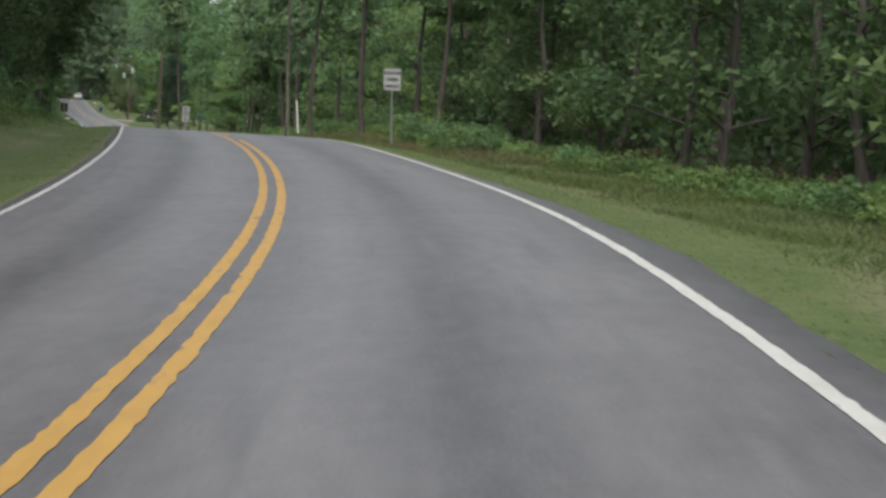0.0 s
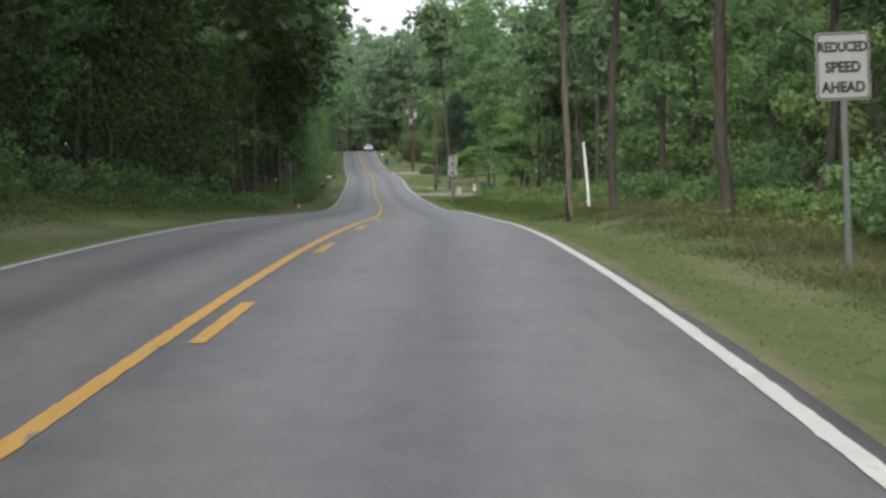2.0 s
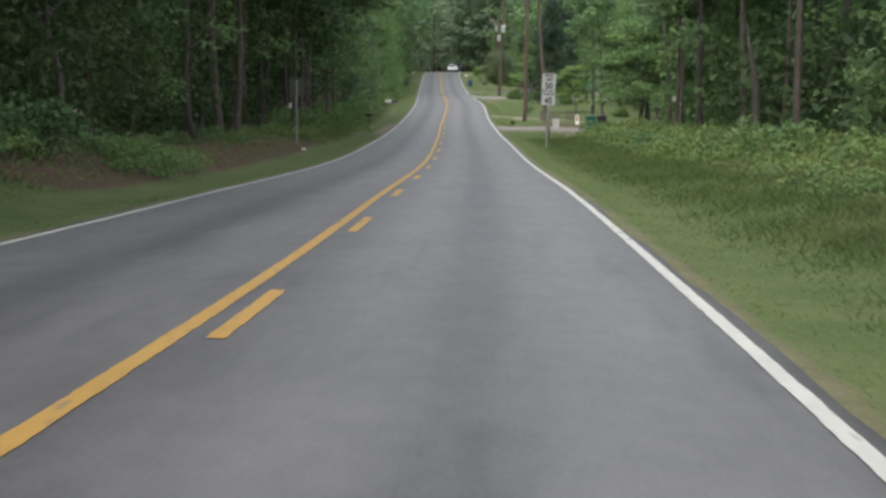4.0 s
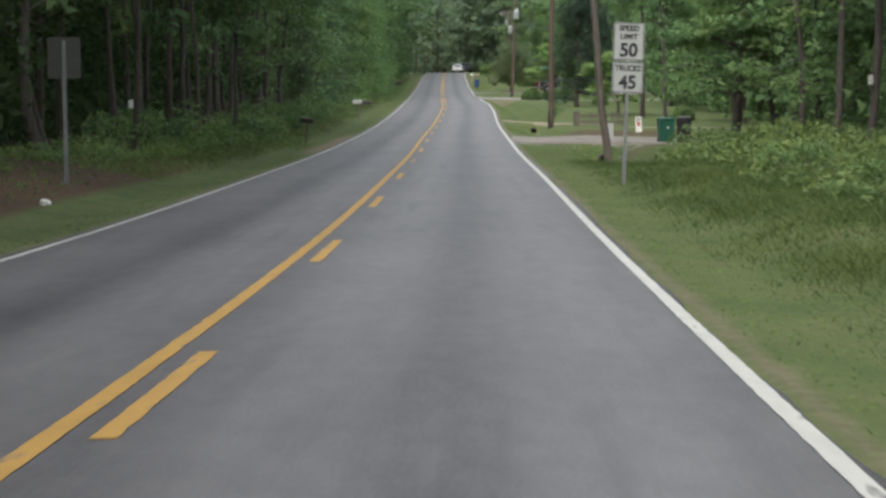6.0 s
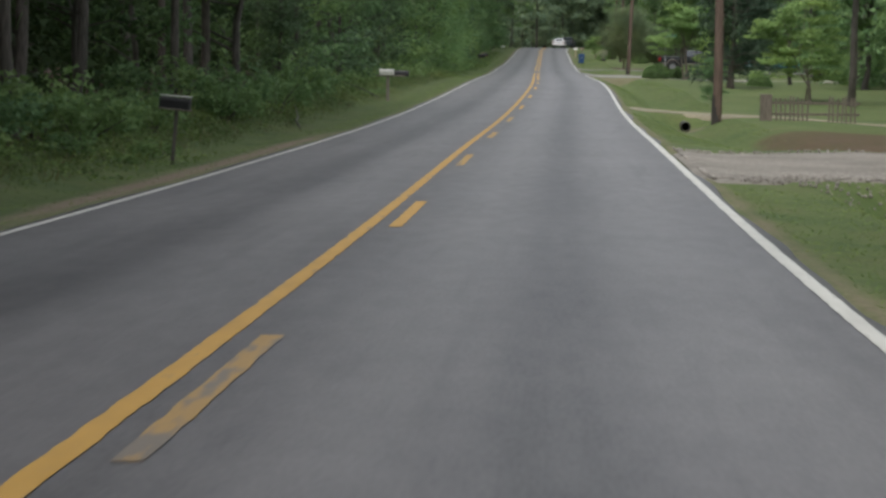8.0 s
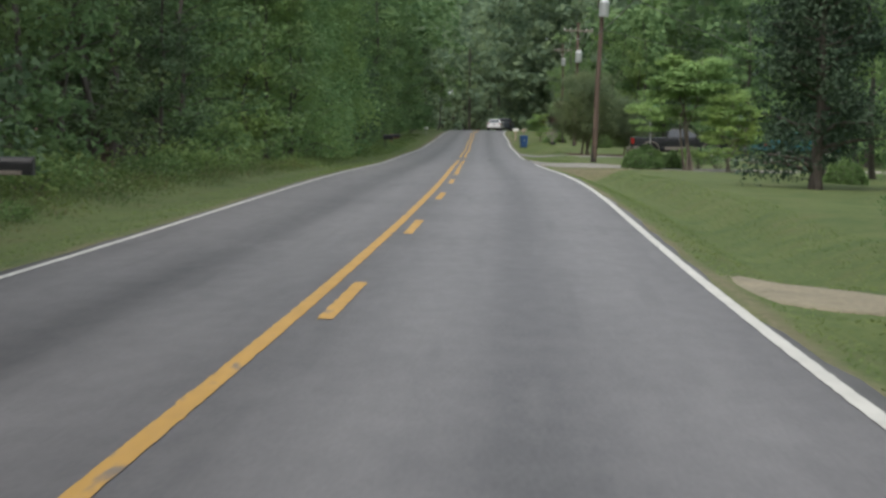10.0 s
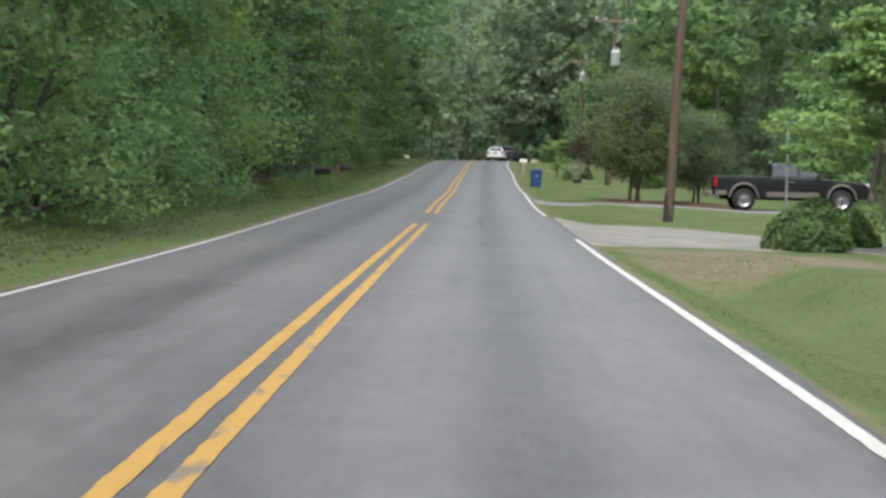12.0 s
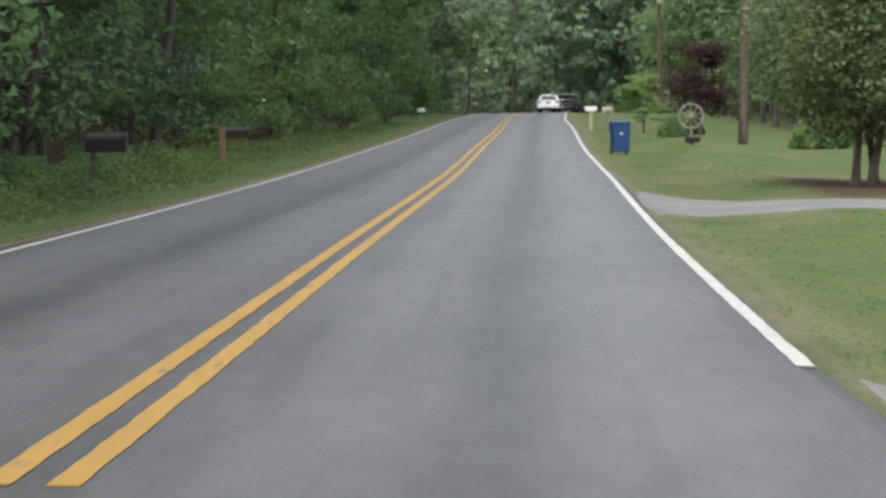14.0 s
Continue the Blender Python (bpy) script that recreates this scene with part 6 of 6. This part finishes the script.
def pickup(m, label, paint, lower, group=""):
    """A crew-cab pickup, its nose towards +y."""
    s = thing("pickup_truck", m, label, "pickup truck", group)
    L, W, r = 5.7, 1.98, 0.41
    ry, fy = -1.72, 1.82
    bottom = [(-2.8, 0.62)] + arch(ry, 0.5, 0.48) + arch(fy, 0.5, 0.48) + [(2.75, 0.5)]
    prof = bottom + [(2.86, 0.75), (2.82, 1.0), (2.6, 1.1), (1.35, 1.2), (0.6, 1.22), (-0.78, 1.24), (-0.8, 1.27), (-2.82, 1.27), (-2.86, 1.0)]
    give("body", hull(prof, W, lambda z: 1.0 if z < 1.0 else 1.0 - 0.05 * (z - 1.0), 0.025), paint, s)
    cab = [(1.3, 1.16), (0.55, 1.68), (0.3, 1.76), (-0.5, 1.77), (-0.74, 1.73), (-0.8, 1.16)]
    give("cab", hull(cab, W * 0.95, lambda z: 1.0 - 0.22 * max(0, z - 1.16), 0.03), paint, s)
    for sx in (-1, 1):
        k = W * 0.95 / 2
        def pane(pts, nm):
            bm = bmesh.new()
            vs = [bm.verts.new((sx * (k * (1 - 0.22 * (z - 1.16)) + 0.006), y, z)) for y, z in pts]
            bm.faces.new(vs)
            ext = bmesh.ops.extrude_face_region(bm, geom=bm.faces[:])
            bmesh.ops.translate(bm, verts=[g for g in ext["geom"] if isinstance(g, bmesh.types.BMVert)], vec=(sx * 0.006, 0, 0))
            bmesh.ops.recalc_face_normals(bm, faces=bm.faces)
            give(nm, bm, GLASS, s, "dark tinted glass")
        pane([(1.12, 1.27), (0.62, 1.62), (0.3, 1.69), (0.28, 1.27)], "side_window")
        pane([(0.2, 1.27), (0.2, 1.69), (-0.52, 1.69), (-0.66, 1.63), (-0.68, 1.27)], "side_window")
        give("door_handle", box(0.02, 0.16, 0.03, (sx * (W / 2 + 0.005), -0.02, 1.05), 0.006), CHROME, s)
        give("mirror", box(0.2, 0.1, 0.17, (sx * (W / 2 + 0.1), 0.95, 1.2), 0.03, 2), paint, s)
        give("sill", box(0.05, 1.9, 0.2, (sx * (W / 2 - 0.015), 0.05, 0.5), 0.015), lower, s, "pewter lower panel")
        give("bed_panel", box(0.02, 0.42, 0.16, (sx * (W / 2), -2.55, 0.56), 0.006), lower, s, "pewter lower panel")
        for cy in (ry, fy):
            fl = bmesh.new()
            inner, outer = arch(cy, 0.48, 0.48, 13), arch(cy, 0.55, 0.48, 13)
            rows = []
            for (a0_, b0_), (a1_, b1_) in zip(inner, outer):
                rows.append([fl.verts.new((sx * (W / 2 + q), yy, zz)) for yy, zz, q in ((a0_, b0_, -0.02), (a0_, b0_, 0.05), ((a0_ + a1_) / 2, (b0_ + b1_) / 2, 0.05), (a1_, b1_, -0.0))])
            for a_, b_ in zip(rows, rows[1:]):
                for j in range(3):
                    fl.faces.new((a_[j], a_[j + 1], b_[j + 1], b_[j]))
            bmesh.ops.recalc_face_normals(fl, faces=fl.faces)
            give("wheel_flare", fl, lower, s, "pewter wheel arch flare")
        give("tail_light", box(0.05, 0.17, 0.34, (sx * (W / 2 - 0.022), -2.76, 0.86), 0.015), LAMP_RED, s, "red tail light")
        give("headlight", box(0.32, 0.12, 0.26, (sx * 0.76, 2.75, 0.8), 0.03), LAMP_CLEAR, s)
        for cy in (ry, fy):
            wheel(s, sx * (W / 2 - 0.14), cy, r, 0.28)
    bm = box(1.62, 0.012, 0.36, (0, -0.81, 1.32), 0.003)
    give("rear_window", bm, GLASS, s, "dark tinted glass")
    ws = slab([(-0.72, 0), (0.72, 0), (0.62, 0.88), (-0.62, 0.88)], 0, 0.01)
    give("windshield", ws, GLASS, s).matrix_local = pose(0, 1.24, 1.24, 50, 0, 0)
    give("tailgate", box(1.5, 0.03, 0.5, (0, -2.865, 0.74), 0.01), paint, s)
    give("bumper", box(1.9, 0.16, 0.2, (0, -2.93, 0.5), 0.03, 2), lower, s)
    give("bumper", box(1.95, 0.16, 0.26, (0, 2.86, 0.46), 0.04, 2), lower, s)
    give("grille", box(1.0, 0.04, 0.3, (0, 2.86, 0.76), 0.01), CHROME, s)
    give("number_plate", box(0.3, 0.01, 0.15, (0, -3.02, 0.53), 0.004), SIGN_WHITE, s, "plate with unreadable bars")
    give("underbody", box(1.5, 4.9, 0.2, (0, 0, 0.4), 0.02), TYRE, s, "dark underside")
    give("roof_light", box(0.1, 0.05, 0.03, (0, -0.66, 1.77), 0.008), LAMP_CLEAR, s)
    for cy in (ry, fy):
        give("wheel_well", box(1.6, 1.05, 0.5, (0, cy, 0.5), 0.02), TYRE, s, "dark wheel well")
    return s


def sedan(m, label, paint):
    s = thing("sedan", m, label, "car", "")
    W, r = 1.76, 0.32
    ry, fy = -1.32, 1.35
    prof = [(-2.25, 0.38)] + arch(ry, 0.38, 0.3) + arch(fy, 0.38, 0.3) + [(2.2, 0.3), (2.28, 0.5), (2.2, 0.68), (1.1, 0.9), (-1.55, 0.98), (-2.2, 0.96), (-2.28, 0.6)]
    give("body", hull(prof, W, lambda z: 1.0 - 0.06 * max(0, z - 0.6), 0.03), paint, s)
    cab = [(1.05, 0.88), (0.35, 1.33), (0.0, 1.42), (-0.75, 1.42), (-1.05, 1.37), (-1.72, 0.95)]
    give("cabin", hull(cab, W * 0.93, lambda z: 1.0 - 0.46 * max(0, z - 0.9), 0.06), paint, s)
    rw = slab([(-0.66, 0), (0.66, 0), (0.53, 0.66), (-0.53, 0.66)], 0, 0.012)
    give("rear_window", rw, GLASS, s, "dark glass").matrix_local = pose(0, -1.725, 0.985, -57, 0, 0)
    ws = slab([(-0.68, 0), (0.68, 0), (0.56, 0.72), (-0.56, 0.72)], 0, 0.01)
    give("windshield", ws, GLASS, s).matrix_local = pose(0, 1.0, 0.95, 57, 0, 0)
    for sx in (-1, 1):
        bm = bmesh.new()
        k = W * 0.93 / 2
        vs = [bm.verts.new((sx * (k * (1 - 0.46 * (z - 0.9)) + 0.006), y, z)) for y, z in ((0.85, 0.97), (0.3, 1.28), (-0.9, 1.32), (-1.35, 1.02))]
        bm.faces.new(vs)
        ext = bmesh.ops.extrude_face_region(bm, geom=bm.faces[:])
        bmesh.ops.translate(bm, verts=[g for g in ext["geom"] if isinstance(g, bmesh.types.BMVert)], vec=(sx * 0.006, 0, 0))
        bmesh.ops.recalc_face_normals(bm, faces=bm.faces)
        give("side_window", bm, GLASS, s, "dark glass")
        give("tail_light", box(0.24, 0.06, 0.14, (sx * 0.7, -2.25, 0.78), 0.02), LAMP_RED, s, "red tail light")
        give("headlight", box(0.36, 0.1, 0.15, (sx * 0.62, 2.18, 0.55), 0.03), LAMP_CLEAR, s)
        give("mirror", box(0.16, 0.1, 0.11, (sx * 0.96, 0.7, 0.95), 0.03, 2), paint, s)
        for cy in (ry, fy):
            wheel(s, sx * (W / 2 - 0.11), cy, r, 0.2)
    give("bumper", box(1.66, 0.12, 0.26, (0, -2.29, 0.36), 0.05, 2), paint, s)
    give("number_plate", box(0.3, 0.012, 0.15, (0, -2.29, 0.72), 0.004), SIGN_BLACK, s, "dark plate with unreadable bars")
    give("underbody", box(1.4, 4.2, 0.15, (0, 0, 0.2), 0.02), TYRE, s, "dark underside")
    return s


def on_lane(y, d, turn=0.0):
    p = at(y, d, 0.004, True)
    g = math.degrees(math.atan(float(np.interp(y + 1, TY, TZ) - np.interp(y - 1, TY, TZ)) / 2))
    return pose(float(p[0]), float(p[1]), float(p[2]), g, 0, heading(y) + turn)


sedan(on_lane(531, 1.5), "white four-door sedan driving ahead on the road", CAR_WHITE)
pickup(on_lane(549, 1.5), "dark pickup truck driving ahead on the road", CAR_DARK, CAR_DARK)
pickup(stand(390.4, 13.15, -90, 0, 1.05), "black pickup truck with pewter trim parked on a drive", CAR_BLACK, TWO_TONE)
pickup(stand(391, 20.5, -70, 0, 0.95), "teal pickup truck parked under trees", CAR_TEAL, CAR_TEAL)

# ---------- yard trees and bushes ----------
dog = make_tree("dogwood_tree", 51, 5.4, 0.045, 0.95, 2.5, 11, 0.66, 110, 0.115, LEAF_LIGHT, BARK_PALE, "bright green layered dogwood on a lawn", "tree", 0.16, 0.3, 0.24, 3, 0.6)
dog.matrix_basis = stand(291.5, 11.0, 0, 0, 0.78)
d2 = make_tree("dogwood_tree", 57, 4.6, 0.05, 1.75, 2.5, 10, 0.62, 110, 0.11, LEAF_LIGHT, BARK_PALE, "bright green dogwood with pale stems beside a clipped bush", "tree", 0.14, 0.22, 0.24, 4, 0.6)
d2.matrix_basis = stand(351.3, 10.0, 140, -0.03, 1.1)
d5 = copy_thing(dog, stand(350.2, 11.6, 200, -0.03, 0.85))
d5["label"] = "bright green dogwood with a thin dark stem"
d3 = copy_thing(dog, stand(450, 6.2, 60, -0.03, 0.62))
d3["label"] = "small pale green tree beside the road"
d4 = copy_thing(saplings[0], stand(283.5, 6.75, 20, -0.03, 0.3))
d4["label"] = "young pale green sapling on the lawn"
myrtle = make_tree("crepe_myrtle_tree", 52, 4.7, 0.055, 1.0, 1.5, 12, 0.6, 130, 0.066, LEAF_OLIVE, BARK_PALE, "round many-stemmed crepe myrtle over a mulch bed", "tree", 0.12, 0.7, 0.8, 4, 0.35, (130, 1.6, 1.95, 2.75))
myrtle.matrix_basis = stand(396.4, 7.6, 0, 0, 1.28) @ Matrix.Diagonal((1, 1, 0.86, 1))
m2 = copy_thing(myrtle, stand(399.5, 10.5, 110, -0.03, 0.72))
m2["label"] = "smaller crepe myrtle behind the first"
cedar = make_tree("cedar_tree", 53, 8.5, 0.13, 0.25, 1.7, 84, 0.55, 90, 0.085, LEAF_DARK, BARK_PINE, "dark columnar cedar with foliage down to the grass", "tree", 0.05, 0.35, 0.9)
cedar.matrix_basis = stand(312.5, 9.6, 0, 0, 1.2)
c2 = copy_thing(cedar, stand(330, 12.5, 80, -0.03, 0.95))
plum = make_tree("plum_tree", 54, 4.0, 0.08, 1.0, 1.9, 20, 0.6, 110, 0.1, LEAF_PURPLE, BARK, "dark purple-leaved plum tree in a yard", "tree", 0.12, 0.5, 0.7)
plum.matrix_basis = stand(439, 7.75, 0, 0, 0.82)
maple = make_tree("maple_tree", 55, 9.5, 0.16, 1.7, 3.7, 36, 0.9, 50, 0.19, LEAF_GUM, BARK, "spreading maple with layered leaves in a yard", "tree", 0.12, 0.3, 0.28, 1, 0.55)
for k, (y, d, sc) in enumerate([(243, 15, 1.0), (250, 20, 1.1), (259, 14.5, 0.95), (268, 20, 1.1), (279, 17, 0.9), (300, 19, 1.1), (318, 17, 1.0), (338, 21, 1.1), (238, 22, 1.0), (372, 21, 1.0), (405, 19, 1.0), (414, 22, 1.1),
                                (430, 20, 0.85), (215, 15.5, 1.0), (223, 20, 1.0), (228, 14.8, 0.85), (221, 14.6, 0.75), (246, 18, 0.9), (253, 15.5, 0.8), (262, 18.5, 0.9), (271, 16.5, 0.75), (244, 12.8, 0.9), (250.5, 13.6, 0.95)]):
    m = stand(y, d, 67 * k, -0.05, sc)
    if k == 0:
        maple.matrix_basis = m
    else:
        copy_thing(maple, m)
yard_oak = tall[2]
for y, d, sc in ((288, 12.3, 1.2), (252, 17.5, 1.0), (262, 11.8, 0.8), (334, 15, 0.9), (410, 12.5, 0.9)):
    o = copy_thing(yard_oak, stand(y, d, y * 31, -0.05, sc))
    o["label"] = "big shade tree with a thick dark trunk in a yard"
lone = make_tree("pine_tree", 58, 18, 0.115, 8.0, 2.8, 16, 1.2, 20, 0.45, LEAF_PINE, BARK_DULL, "slim grey-trunked pine leaning beside the drive", "tree", 0.05, 0.25, 0.5)
lone.matrix_basis = stand(214.8, 5.62, 0, -0.05, 1.0, (0, -3.2))
o = copy_thing(tall[0], stand(204, 10.9, 10, -0.05, 0.85))
o["label"] = "straight pine with a pale tag nailed to it"


def make_bush(seed, r, h, n, leaf, mat, label):
    """A clipped dense bush."""
    rng = np.random.default_rng(seed)
    v = rng.normal(size=(n, 3))
    v /= np.linalg.norm(v, axis=1, keepdims=True)
    v[:, 2] = np.abs(v[:, 2])
    lump = 1 + 0.08 * np.sin(v[:, 0] * 5 + v[:, 1] * 4) + 0.06 * np.sin(v[:, 1] * 9 + v[:, 2] * 7)
    pts = v * (lump * rng.uniform(0.82, 1.0, n))[:, None] * np.array([r, r * 0.9, h])
    pts[:, 2] += 0.04
    root = tagged(new("bush"), label, "bush")
    core = bmesh.new()
    bmesh.ops.create_icosphere(core, subdivisions=3, radius=1)
    for q in core.verts:
        q.co = Vector((q.co.x * r * 0.8, q.co.y * r * 0.72, max(-0.05, q.co.z) * h * 0.8))
    give("twig_core", core, BARK, root, "dim inner twigs")
    a, f = leaf_sprays(pts, leaf, rng, 0.25, v)
    part("foliage", mesh_from("foliage", a, f, mat), root)
    return root


bush = make_bush(61, 0.9, 0.95, 5200, 0.07, LEAF_BRUSH, "round clipped green bush beside a drive")
bush.matrix_basis = stand(350.0, 7.95, 0)
for y, d, sc, lb in ((354.6, 9.5, 0.85, "shaggy green bush behind a clipped one"), (436, 6.6, 0.7, "small green bush on a lawn"), (442, 7.4, 0.9, "green bush below a plum tree"), (421, 10, 1.1, "dark green bush in a yard"),
                     (430, 11.5, 1.2, "dark green bush in a yard"), (438, 12.5, 1.1, "dark green bush in a yard"), (282, 14.2, 0.9, "green bush beside a thick trunk"), (322, 12, 0.8, "green bush on a lawn")):
    b = copy_thing(bush, stand(y, d, y * 13, -0.02, sc))
    b["label"] = lb

# a pale tag on the straight pine, another on a trunk across the road
for y, d, up in ((203.75, 10.9, 1.7), (437.8, -8.2, 2.0)):
    tg = tagged(new("tree_tag", None), "small pale tag nailed to a pine trunk", "notice")
    tg.matrix_basis = stand(y, d)
    give("card", slab([(-0.06, up), (0.06, up), (0.06, up + 0.22), (-0.06, up + 0.22)], 0.0, 0.005, 0.001), PALE_METAL, tg)
    give("nail", rod(0.006, 0.2, (0, -0.01, up + 0.19), 6, axis="Y"), STEEL, tg)
o = copy_thing(tall[0], stand(438, -8.2, 30, -0.05, 0.85))
